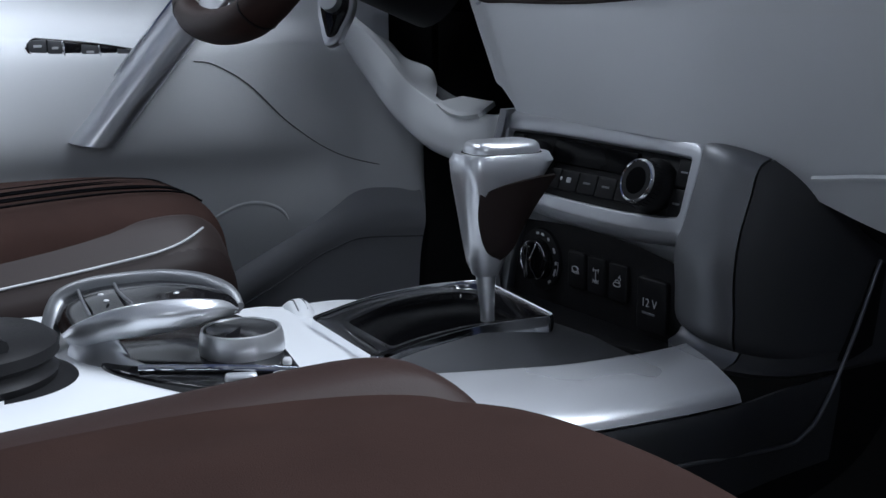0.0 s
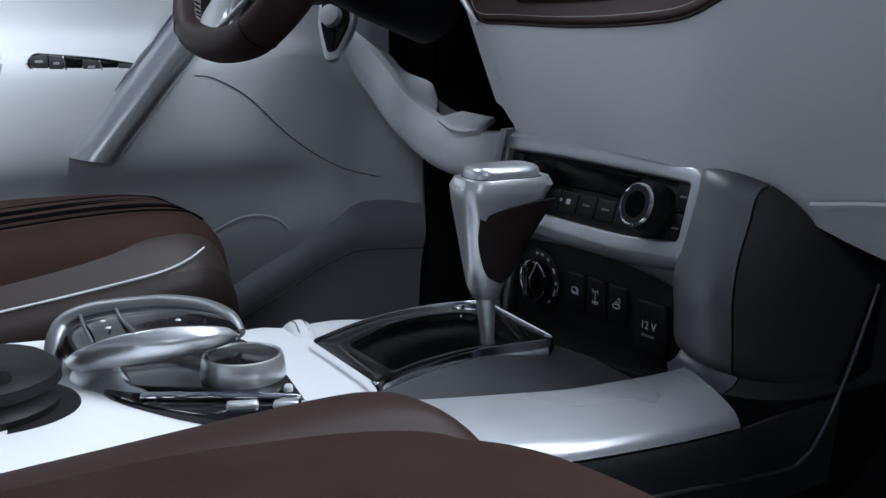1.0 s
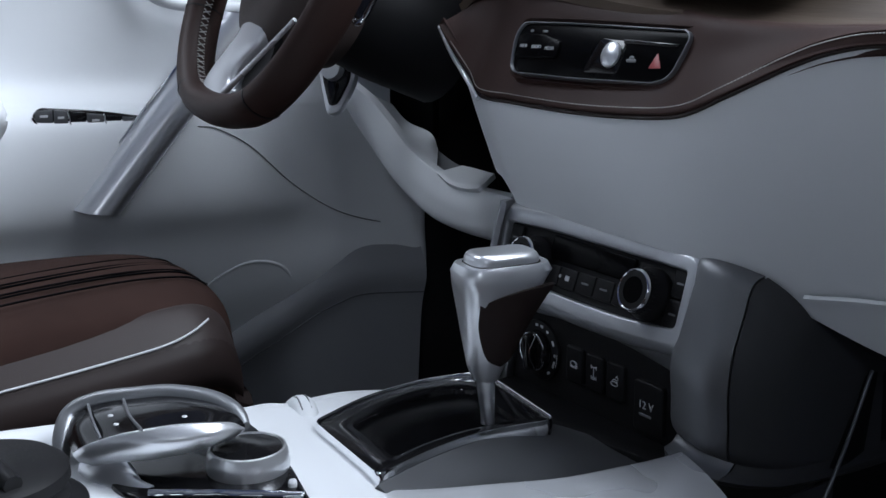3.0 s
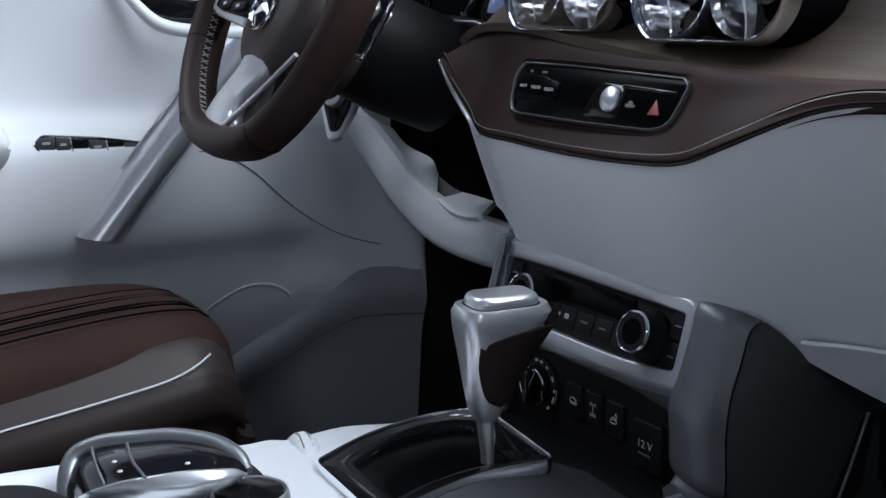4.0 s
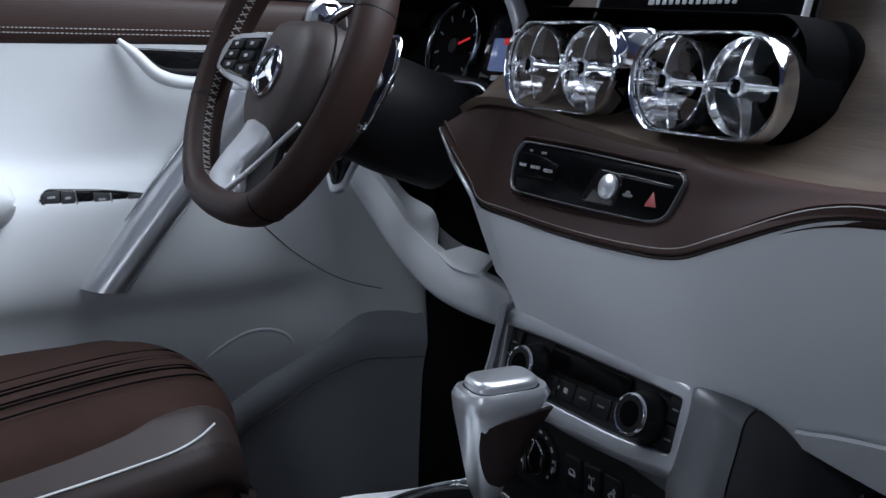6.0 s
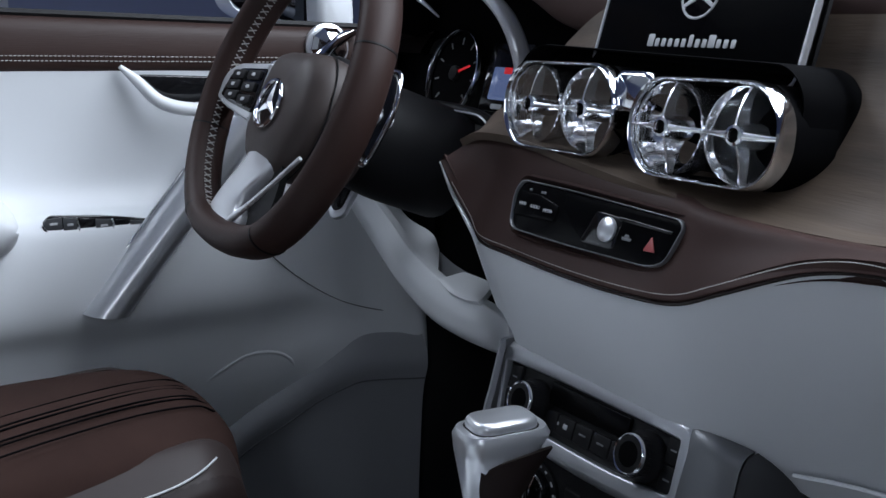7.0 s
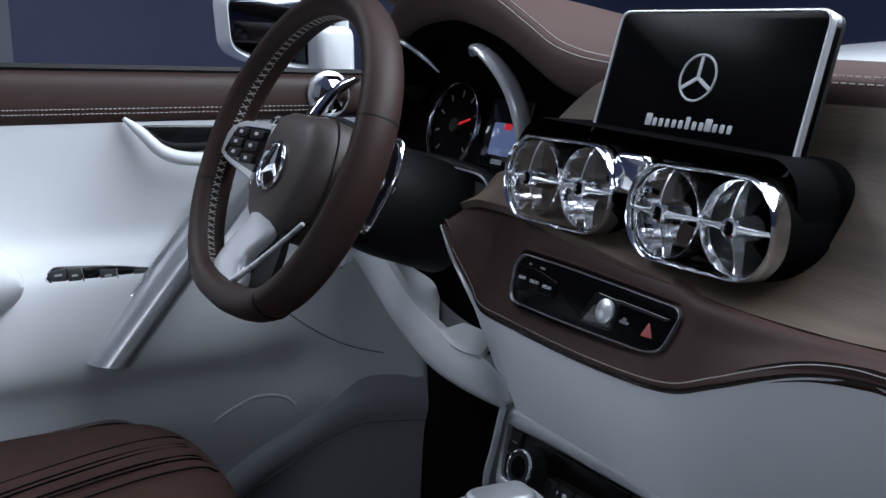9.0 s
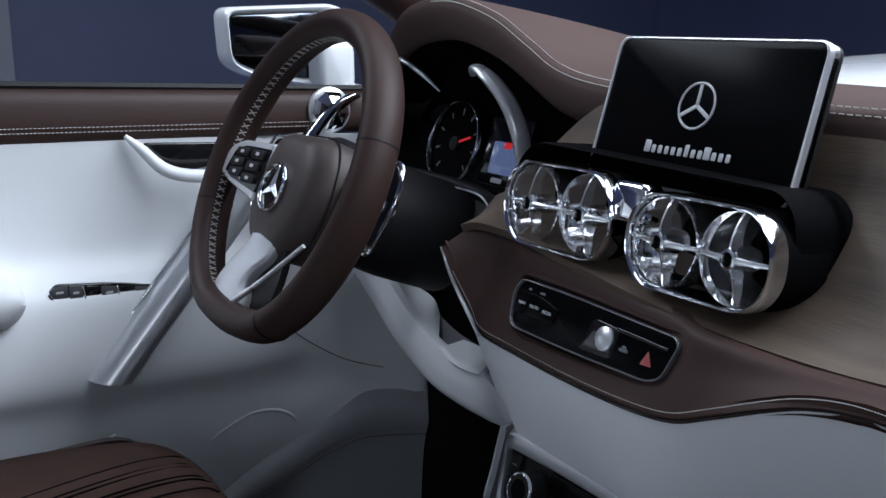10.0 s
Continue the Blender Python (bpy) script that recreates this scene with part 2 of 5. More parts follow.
setting("ground", box(-9, -7, -0.62, 9, 9, -0.52), CONCRETE, "dark blue-grey polished studio floor", "floor")
setting("wall_west", box(-9.2, -7, -0.52, -9, 9, 5), CONCRETE, "dark blue-grey studio wall, out of focus", "wall")
setting("wall_east", box(9, -7, -0.52, 9.2, 9, 5), CONCRETE, "dark blue-grey studio wall", "wall")
setting("wall_north", box(-9.2, 9, -0.52, 9.2, 9.2, 5), CONCRETE, "dark blue-grey studio wall, out of focus", "wall")
setting("wall_south", box(-9.2, -7.2, -0.52, 9.2, -7, 5), CONCRETE, "dark blue-grey studio wall", "wall")
setting("ceiling", box(-9.2, -7.2, 5, 9.2, 9.2, 5.2), CONCRETE, "dark studio ceiling", "ceiling")
setting("wall_panel", box(-8.99, 1.49, -0.52, -8.93, 1.77, 4.6), WHITE, "pale upright panel on the studio wall, out of focus", "wall panel")
setting("floor", box(-0.80, -0.9, -0.02, 0.80, 1.25, 0.0), DARK, "black carpeted car floor", "floor")
setting("wall_firewall", box(-0.80, 1.05, 0.0, 0.80, 1.08, 0.74), DARK, "black carpeted bulkhead of the footwell", "wall")
setting("wall_footwell", box(-0.80, 0.83, 0.0, -0.775, 1.05, 0.78), DARK, "black carpeted side of the footwell", "wall")

# unseen walls and roof piece, added to block and bounce the cabin light
setting("wall_passenger_block", box(0.78, -0.95, 0.0, 0.82, 0.95, 0.80), GREY, "unseen dark wall on the passenger's side, keeps low light off the console", "wall")
setting("wall_rear_bounce", box(-0.80, -0.98, 0.0, 0.82, -0.95, 1.20), WHITE, "unseen pale wall behind the seats, bounces light onto the dashboard", "wall")
setting("ceiling_light_block", box(-0.72, -0.95, 1.20, 0.72, -0.04, 1.23), WHITE, "unseen pale roof piece, blocks top light and bounces some back", "ceiling")
FRONT = pose(0, 0, 0, 90)          # local x, y, z -> world x, z, -y


def face(x, y, z, lean=0.0, turn=0.0):
    """A frame whose local z looks back to the seats; lean: degrees by which its top leans forward."""
    return pose(x, y, z, 90 - lean, 0, turn)


# ---- driver's door ----
door = thing("driver_door", "closed driver's door trimmed in white leather with a brown top rail", "car door")
# rows from top to bottom, columns from back to front
PROFILE = [(0.775, -0.748), (0.70, -0.762), (0.635, -0.764), (0.60, -0.748), (0.587, -0.728), (0.56, -0.716), (0.50, -0.708), (0.455, -0.712), (0.41, -0.735), (0.33, -0.752), (0.20, -0.772), (0.04, -0.80)]
net = []
for z, x in PROFILE:
    net.append([(x, y, z - (y - 0.24) * 0.03) for y in (-0.55, -0.2, 0.1, 0.24, 0.34, 0.44)])
    ahead = -0.752 if z > 0.6 else -0.735 if z > 0.45 else -0.742
    for y, w in ((0.53, 0.65), (0.62, 0.15)):
        net[-1].append((x * w + ahead * (1 - w) - 0.045 * (1 - w) * min(1.0, max(0.0, (0.33 - z) / 0.12)), y, z - (y - 0.24) * 0.03))
    tuck = 0.045 * min(1.0, max(0.0, (0.33 - z) / 0.12))
    net[-1] += [(x - tuck, y, z - 0.016) for x, y in ((-0.718, 0.70), (-0.692, 0.755), (-0.674, 0.786), (-0.676, 0.80), (-0.70, 0.81))]
SKIN = grid(net, 70, 90).reshape(-1, 3)


def skin_x(y, z):
    """The door skin's x beside (y, z)."""
    return SKIN[np.argmin((SKIN[:, 1] - y) ** 2 + (SKIN[:, 2] - z) ** 2), 0]


part("door_skin", sheet(net, 70, 90, 0.008), WHITE, door, "white leather door skin with an armrest bulge")
# brown rail with stitching under the window
rail = [[(-0.79, y, 0.842 - (y - 0.24) * 0.052), (-0.765, y, 0.844 - (y - 0.24) * 0.052), (-0.748, y, 0.837 - (y - 0.24) * 0.052), (-0.742, y, 0.815 - (y - 0.24) * 0.045),
         (-0.742, y, 0.785 - (y - 0.24) * 0.035), (-0.752, y, 0.772 - (y - 0.24) * 0.03), (-0.77, y, 0.770 - (y - 0.24) * 0.03)] for y in (-0.55, 0.0, 0.3, 0.5, 0.72, 0.88)]
part("top_rail", sheet(rail, 30, 24, 0.01, True), RAIL, door, "dark brown wood-grain rail under the window")
for dz in (0.0, 0.006):
    part("stitching", stitches([(-0.739, y, 0.794 - dz - (y - 0.24) * 0.038) for y in (0.0, 0.3, 0.7)], 130, 0.0006), THREAD, door, "pale double stitching")
part("window_seal", tube([(-0.762, -0.55, 0.889), (-0.762, 0.1, 0.854), (-0.762, 0.88, 0.812)], 0.006, 6, 20), BLACK, door, "black rubber window seal")
release = part("door_release", sheet([[(-0.735, y, z), (-0.722, y + 0.004, z + 0.004), (-0.716, y + 0.014, z + 0.003), (-0.724, y + 0.026, z - 0.002), (-0.738, y + 0.03, z - 0.004)] for y, z in ((0.63, 0.755), (0.645, 0.772), (0.665, 0.792), (0.685, 0.806), (0.70, 0.812))], 14, 14, 0.005, True), CHROME, door, "chrome door release lever")
KNOB = Matrix(((0, 0, 1, -0.738), (1, 0, 0, 0.681), (0, 1, 0, 0.7927), (0, 0, 0, 1))) @ pose(0, 0, 0, 0, 0, 25)
part("release_knob", lathe([(0.0, 0.0), (0.030, 0.0), (0.0285, 0.007), (0.022, 0.013), (0.012, 0.017), (0.0, 0.018)], KNOB, 9), CHROME, release, "facetted chrome knob", 10)
part("knob_seat", lathe([(0.0, -0.006), (0.033, -0.006), (0.033, 0.001), (0.031, 0.002), (0.0, 0.002)], KNOB, 32), SATIN, release)
# pull handle recess and its white surround
part("handle_recess", plate(rounded([(0.405, 0.765), (0.56, 0.755), (0.56, 0.735), (0.47, 0.722), (0.435, 0.738)], 0.015), Matrix(((0, 0, 1, -0.752), (1, 0, 0, 0), (0, 1, 0, 0), (0, 0, 0, 1))), 0.006), GLOSS, door, "black recess behind the pull handle")
part("pull_handle", tube([(-0.738, 0.386, 0.776), (-0.735, 0.405, 0.758), (-0.728, 0.435, 0.728), (-0.724, 0.48, 0.717), (-0.724, 0.56, 0.714), (-0.73, 0.62, 0.72)], [0.003, 0.007, 0.009, 0.009, 0.009, 0.007], 12, 50), WHITE, door, "white leather pull handle")
# aluminium grab strut
strut = part("grab_strut", sheet([[(-0.726, y0 - 0.004, z0), (-0.700, y0, z0 - 0.002), (-0.684, y0 + 0.020, z0 - 0.006), (-0.690, y0 + 0.048, z0 - 0.010), (-0.725, y0 + 0.054, z0 - 0.012)] for y0, z0 in ((0.310, 0.468), (0.355, 0.52), (0.410, 0.583), (0.465, 0.645), (0.522, 0.71))], 30, 24, 0.006, True), SATIN, door, "satin aluminium diagonal grab strut")
part("strut_edge", tube([(-0.716, 0.307, 0.47), (-0.716, 0.353, 0.524), (-0.716, 0.408, 0.587), (-0.716, 0.463, 0.649), (-0.716, 0.520, 0.714)], 0.0025, 8, 30), CHROME, strut, "bright polished edge")
# switch strip
SIDE = Matrix(((0, 0, 1, -0.729), (1, 0, 0, 0), (0, 1, 0, 0), (0, 0, 0, 1)))
sw = part("switch_strip", plate(rounded([(0.270, 0.584), (0.283, 0.5735), (0.349, 0.5640), (0.425, 0.5570), (0.455, 0.5535), (0.455, 0.5700), (0.427, 0.5740), (0.350, 0.5880), (0.280, 0.5950)], [0.006, 0.006, 0.02, 0.02, 0.004, 0.004, 0.02, 0.02, 0.006]), SIDE, 0.0065, 0.0015), GLOSS, door, "gloss black strip of window switches with chrome dividers")
part("strip_edge", tube([(-0.7225, y, z) for y, z in ((0.270, 0.583), (0.283, 0.5730), (0.349, 0.5635), (0.425, 0.5565))], 0.0012, 6, 30), CHROME, sw, "thin chrome edge")
for y, z in ((0.3145, 0.5805), (0.3585, 0.5745)):
    part("divider", block(0.0022, 0.0185, 0.0025, SIDE @ pose(y, z, 0.0060, 0, 0, 8), 0.0008, 0.0006, 2), CHROME, sw)
for i, (y0, y1) in enumerate(((0.2735, 0.2950), (0.2960, 0.3130), (0.3160, 0.3350), (0.3360, 0.3570), (0.3600, 0.3790), (0.3800, 0.4010), (0.4020, 0.4200))):
    z0, z1 = (0.5760 - (y - 0.283) * 0.135 for y in (y0, y1))
    key = part("switch", plate(rounded([(y0, z0), (y1, z1), (y1, z1 + 0.0178 - i * 0.0003), (y0, z0 + (0.0140 if i == 0 else 0.0178 - i * 0.0003))], [0.005, 0.001, 0.001, 0.006] if i == 0 else 0.001), SIDE @ pose(0, 0, 0.002), 0.0052 + 0.0005 * (i % 2), 0.0006), (GRAPHITE, GRAPHITE, GLOSS, GRAPHITE, GLOSS, GRAPHITE, GRAPHITE)[i], sw)
    if i not in (2, 4):
        part("icon", block((y1 - y0) * 0.45, 0.0030, 0.0003, SIDE @ pose((y0 + y1) / 2, (z0 + z1) / 2 + 0.0085, 0.0072 + 0.0005 * (i % 2)), 0.0008, 0.0001, 2), PRINT, key)
armrest_net = []
for dz, ox in ((0.032, -0.76), (0.036, -0.735), (0.028, -0.70), (0.0, -0.685), (-0.03, -0.70), (-0.04, -0.74)):
    armrest_net.append([(ox, y, 0.588 + dz * s) for y, s in ((-0.5, 1.0), (0.0, 1.0), (0.12, 1.0), (0.185, 0.98), (0.215, 0.85), (0.228, 0.55), (0.231, 0.1))])
part("armrest_pad", sheet(armrest_net, 24, 30, 0.006, True), WHITE, door, "padded white leather armrest")
# kick panel: oval bump, dark speaker panel, seam
kick = thing("kick_panel", "grey kick panel with an oval recess and a dark speaker cover", "trim panel")
part("oval_recess", tube([(skin_x(y, z) - 0.002, y, z) for y, z in ((0.465, 0.315), (0.50, 0.342), (0.545, 0.360), (0.588, 0.354), (0.612, 0.332), (0.610, 0.300), (0.585, 0.268), (0.55, 0.24))], [0.001, 0.003, 0.0035, 0.0035, 0.0035, 0.003, 0.002, 0.001], 10, 50), WHITE, kick, "soft oval edge")
LIP = [(0.40, 0.13), (0.47, 0.18), (0.537, 0.23), (0.601, 0.264), (0.645, 0.293), (0.678, 0.312), (0.712, 0.325), (0.79, 0.326)]
part("speaker_cover", sheet([[(skin_x(y, z) + dx, y, z + dz) for y, z in LIP] for dx, dz in ((-0.010, 0.060), (-0.001, 0.044), (0.012, 0.024), (0.016, 0.008), (0.014, -0.010), (0.007, -0.028), (-0.001, -0.06), (-0.008, -0.12), (-0.016, -0.20), (-0.022, -0.30))], 50, 50, 0.006), KICK, kick, "grey speaker cover with a soft rolled lip")
part("cover_groove", tube([(skin_x(y, z) + 0.0085, y, z - 0.026) for y, z in LIP], 0.0012, 6, 50), GREY, kick, "fine groove under the lip")
part("seam", tube([(skin_x(y, z) + 0.0005, y, z) for y, z in ((0.478, 0.560), (0.505, 0.555), (0.553, 0.527), (0.616, 0.469), (0.68, 0.425), (0.74, 0.405), (0.80, 0.398))], 0.0009, 6, 60), GREY, kick, "dark seam between door and dashboard side")

# ---- dashboard ----
dash = thing("dashboard", "dashboard with walnut veneer, brown stitched leather and a white lower half", "dashboard")
# brown band: columns from the driver's side to the passenger's, rows from its top edge to the lower seam
band = [(-0.258, 0.712, 0.692, 0.570), (-0.214, 0.724, 0.671, 0.556), (-0.170, 0.728, 0.646, 0.548), (-0.150, 0.7285, 0.631, 0.545), (-0.096, 0.727, 0.629, 0.540), (-0.009, 0.715, 0.627, 0.535), (0.068, 0.706, 0.629, 0.531),
        (0.118, 0.700, 0.634, 0.531), (0.157, 0.697, 0.649, 0.532), (0.204, 0.695, 0.669, 0.534), (0.233, 0.695, 0.679, 0.537), (0.264, 0.695, 0.684, 0.541), (0.30, 0.695, 0.682, 0.548), (0.45, 0.69, 0.66, 0.58), (0.70, 0.68, 0.645, 0.64)]
net = []
for dy, h in ((0.052, 1.0), (0.042, 0.985), (0.034, 0.90), (0.025, 0.62), (0.012, 0.32), (0.003, 0.11), (0.0, 0.035), (0.004, 0.0)):
    net.append([(x, y + dy * (1.0 if x < 0.11 else 0.62), lo + (hi - lo) * h) for x, hi, lo, y in band])
part("leather_band", sheet(net, 24, 110, 0.008), BROWN, dash, "brown leather band with a stitched lower edge")
part("stitching", stitches([(x, y - 0.0004, lo + 0.0065) for x, hi, lo, y in band[1:13]], 190, 0.0004), THREAD, dash, "fine pale stitching")
part("piping", tube([(x, y + 0.002, lo - 0.001) for x, hi, lo, y in band], 0.0014, 8, 90), INSET, dash, "dark leather welt")
# white lower half
lower = [(-0.258, 0.690, 0.580, 0.672, 0.60), (-0.226, 0.676, 0.568, 0.648, 0.597), (-0.205, 0.664, 0.561, 0.625, 0.594), (-0.191, 0.655, 0.557, 0.562, 0.592), (-0.172, 0.644, 0.554, 0.549, 0.590), (-0.150, 0.630, 0.551, 0.536, 0.586), (-0.120, 0.629, 0.547, 0.522, 0.580), (-0.009, 0.627, 0.540, 0.526, 0.574), (0.068, 0.629, 0.537, 0.524, 0.572),
         (0.118, 0.634, 0.537, 0.516, 0.582), (0.157, 0.649, 0.538, 0.495, 0.61), (0.204, 0.669, 0.541, 0.470, 0.64), (0.264, 0.684, 0.548, 0.452, 0.66), (0.30, 0.682, 0.554, 0.445, 0.67), (0.45, 0.66, 0.586, 0.43, 0.70), (0.70, 0.645, 0.645, 0.42, 0.74)]
net = []
for h in (1.0, 0.8, 0.55, 0.3, 0.0):
    net.append([(x, y0 + (y1 - y0) * (1 - h) ** 1.1 - 0.003, zl + (zu - zl) * h) for x, zu, y0, zl, y1 in lower])
part("lower_panel", sheet(net, 24, 90, 0.008), WHITE, dash, "white leather lower dashboard panel")
part("edge_trim", tube([(-0.262, 0.574, 0.690), (-0.220, 0.559, 0.669), (-0.176, 0.550, 0.643), (-0.154, 0.547, 0.628)], 0.0028, 8, 30), ALU, dash, "pale metal edge strip")
part("glovebox_seam", tube([(0.175, 0.603, 0.505), (0.25, 0.618, 0.512), (0.5, 0.665, 0.52), (0.70, 0.70, 0.52)], 0.0022, 6, 40), WHITE, dash, "soft glovebox edge")
part("glovebox_latch", ring_plate(rounded([(0.232, 0.555), (0.44, 0.555), (0.44, 0.63), (0.232, 0.63)], 0.03, 8), rounded([(0.237, 0.56), (0.435, 0.56), (0.435, 0.625), (0.237, 0.625)], 0.027, 8), face(0, 0.604, 0, 0, 8), 0.016, 0.002), WHITE, dash, "round-cornered recess edge in the passenger side")
# walnut surface: from the leather up to the pad
net = []
for x, hi, y0, ytop, ztop in ((-0.262, 0.712, 0.60, 0.67, 0.74), (-0.20, 0.726, 0.582, 0.675, 0.80), (-0.12, 0.727, 0.574, 0.675, 0.845), (-0.04, 0.717, 0.571, 0.675, 0.84), (0.04, 0.707, 0.570, 0.675, 0.836), (0.13, 0.697, 0.573, 0.68, 0.835), (0.22, 0.693, 0.581, 0.688, 0.835), (0.32, 0.694, 0.592, 0.70, 0.835), (0.7, 0.68, 0.668, 0.77, 0.83)):
    net.append([(x, y0 - 0.004, hi), (x, y0 + 0.02, hi + 0.008), (x, y0 + 0.045, hi + 0.028), (x, y0 + (ytop - y0) * 0.8, hi + (ztop - hi) * 0.6), (x, ytop, ztop)])
part("walnut_veneer", sheet([[r[k] for r in net] for k in range(5)], 30, 70, 0.008, True), WOOD, dash, "matt open-pore walnut veneer")
# padded top with the instrument hood
edge = [(-0.775, 0.78, 0.785), (-0.715, 0.745, 0.79), (-0.66, 0.72, 0.80), (-0.62, 0.70, 0.855), (-0.575, 0.688, 0.893), (-0.525, 0.68, 0.922), (-0.457, 0.678, 0.934), (-0.40, 0.678, 0.932), (-0.326, 0.678, 0.914), (-0.264, 0.678, 0.886), (-0.21, 0.678, 0.862), (-0.136, 0.679, 0.850), (0.0, 0.679, 0.845), (0.14, 0.682, 0.843), (0.32, 0.695, 0.843), (0.72, 0.76, 0.835)]
net = []
for dy, dz, k in ((0.030, -0.040, 1.0), (0.012, -0.036, 1.0), (0.002, -0.022, 1.0), (0.0, -0.006, 1.0), (0.004, 0.006, 1.0), (0.016, 0.012, 1.0), (0.07, 0.016, 0.86), (0.17, 0.014, 0.66), (0.30, 0.0, 0.45), (0.40, -0.03, 0.3)):
    net.append([(x, y + dy, 0.845 + (z - 0.845) * k + dz) for x, y, z in edge])
part("dash_top", sheet(net, 40, 90, 0.006, True), PAD, dash, "padded brown leather dashboard top with an instrument hood, lightened as lit from above")
for dy, dz in ((0.004, 0.0075), (0.011, 0.0125)):
    part("stitching", stitches([(x, y + dy, z + dz) for x, y, z in edge[6:15]], 170, 0.0006), THREAD, dash, "pale double stitching")

# added black filler that hides the lit door skin past the hood
part("filler_panel", block(0.20, 0.25, 0.01, face(-0.675, 0.765, 0.66), 0.01), INK, dash, "black filler added to darken the gap beside the door")

# ---- instrument binnacle ----
cluster = thing("instrument_cluster", "black instrument cluster with a red-needled dial and metal arcs", "instrument cluster")
net = []
for x, y, z in edge[3:12]:
    net.append([(x, y + 0.022, z - 0.036), (x * 0.97 - 0.011, y + 0.055, z - 0.045), (x * 0.93 - 0.027, y + 0.09, 0.845 + (z - 0.845) * 0.6 - 0.04), (x * 0.9 - 0.04, y + 0.095, 0.70)])
part("hood_lining", sheet(net, 40, 24, 0.004), INK, cluster, "black lining of the instrument hood")
part("cluster_backing", plate(rounded([(-0.69, 0.62), (-0.24, 0.62), (-0.24, 0.80), (-0.33, 0.86), (-0.45, 0.89), (-0.58, 0.86), (-0.69, 0.78)], 0.02), face(0, 0.81, 0), 0.01, 0.002), INK, cluster, "black back of the binnacle")
part("cluster_base", block(0.36, 0.10, 0.01, face(-0.43, 0.775, 0.755, 12), 0.03), BLACK, cluster)
for dx, col in ((-0.50, 0), (-0.392, 1)):
    m = face(dx, 0.748, 0.762, 18)
    if col == 0:
        dial = part("dial", lathe([(0.0, 0.0), (0.052, 0.0), (0.052, 0.004), (0.0, 0.004)], m, 48), INK, cluster, "black dial face")
        part("bezel_ring", ring_plate([(0.056 * math.cos(a), 0.056 * math.sin(a)) for a in np.linspace(0, 2 * math.pi, 48, endpoint=False)], [(0.0535 * math.cos(a), 0.0535 * math.sin(a)) for a in np.linspace(0, 2 * math.pi, 48, endpoint=False)], m, 0.012, 0.0015), CHROME, cluster)
        for i in range(9):
            a = radians(225 - i * 33.75)
            part("tick", block(0.009, 0.0022, 0.0006, m @ pose(0.042 * math.cos(a), 0.042 * math.sin(a), 0.004, 0, 0, math.degrees(a)), 0.0004, 0.0002, 2), GREY, dial)
        part("needle", block(0.042, 0.003, 0.001, m @ pose(0.012, 0.004, 0.006, 0, 0, 18), 0.001, 0.0003, 2), LIT_RED, dial, "glowing red needle")
        part("needle_hub", lathe([(0.0, 0.004), (0.010, 0.004), (0.009, 0.009), (0.0, 0.010)], m, 20), BLACK, dial)
    else:
        dsp = part("display", block(0.085, 0.085, 0.003, m, 0.004), GLOSS, cluster, "small centre display")
        part("lit_field", block(0.060, 0.040, 0.0006, m @ pose(0.004, -0.008, 0.003), 0.003, 0.0002, 2), LIT_BLUE, dsp, "pale blue lit field")
        part("lit_sign", block(0.016, 0.008, 0.0006, m @ pose(0.004, 0.008, 0.0036), 0.002, 0.0002, 2), LIT_RED, dsp, "small red sign")
        part("print_bar", block(0.022, 0.006, 0.0006, m @ pose(-0.004, -0.036, 0.003), 0.001, 0.0002, 2), PRINT, dsp)
arc = part("metal_arc", tube([(-0.392, 0.700, 0.858), (-0.372, 0.69, 0.866), (-0.345, 0.69, 0.856), (-0.318, 0.695, 0.832), (-0.302, 0.70, 0.800), (-0.300, 0.706, 0.762)], [0.003, 0.005, 0.0065, 0.007, 0.007, 0.006], 12, 40, flat=1.7, up=(0, 1, 0)), PEARL, cluster, "satin metal arc beside the dial")
part("metal_arc", tube([(-0.60, 0.70, 0.868), (-0.56, 0.695, 0.872), (-0.50, 0.695, 0.853), (-0.468, 0.70, 0.834)], [0.002, 0.003, 0.003, 0.001], 8, 30), ALU, cluster, "thin satin metal arc")
part("cluster_lip", tube([(-0.60, 0.69, 0.725), (-0.48, 0.685, 0.728), (-0.37, 0.69, 0.722), (-0.33, 0.70, 0.70)], 0.008, 10, 30), BLACK, cluster)

part("lip_edge", tube([(-0.4355, 0.672, 0.7283), (-0.3942, 0.67, 0.7283), (-0.3431, 0.668, 0.7274), (-0.326, 0.668, 0.7233), (-0.317, 0.668, 0.7162)], 0.0013, 6, 24), SATIN, cluster, "thin bright edge under the dials")

# ---- steering column and wheel ----
column = thing("steering_column", "black plastic steering column shroud with stalks", "steering column")
WHEEL = pose(-0.410, 0.468, 0.757, 90 - 25)
part("shroud", tube([WHEEL @ Vector(v) for v in ((0, -0.005, -0.03), (0, -0.005, -0.08), (0, -0.005, -0.14), (0, 0.0, -0.22))], [0.05, 0.062, 0.066, 0.066], 24, 20), BLACK, column)
part("collar", tube([WHEEL @ Vector(v) for v in ((0, 0, -0.035), (0, 0, -0.045), (0, 0, -0.075))], [0.055, 0.062, 0.062], 28, 8), BLACK, column)
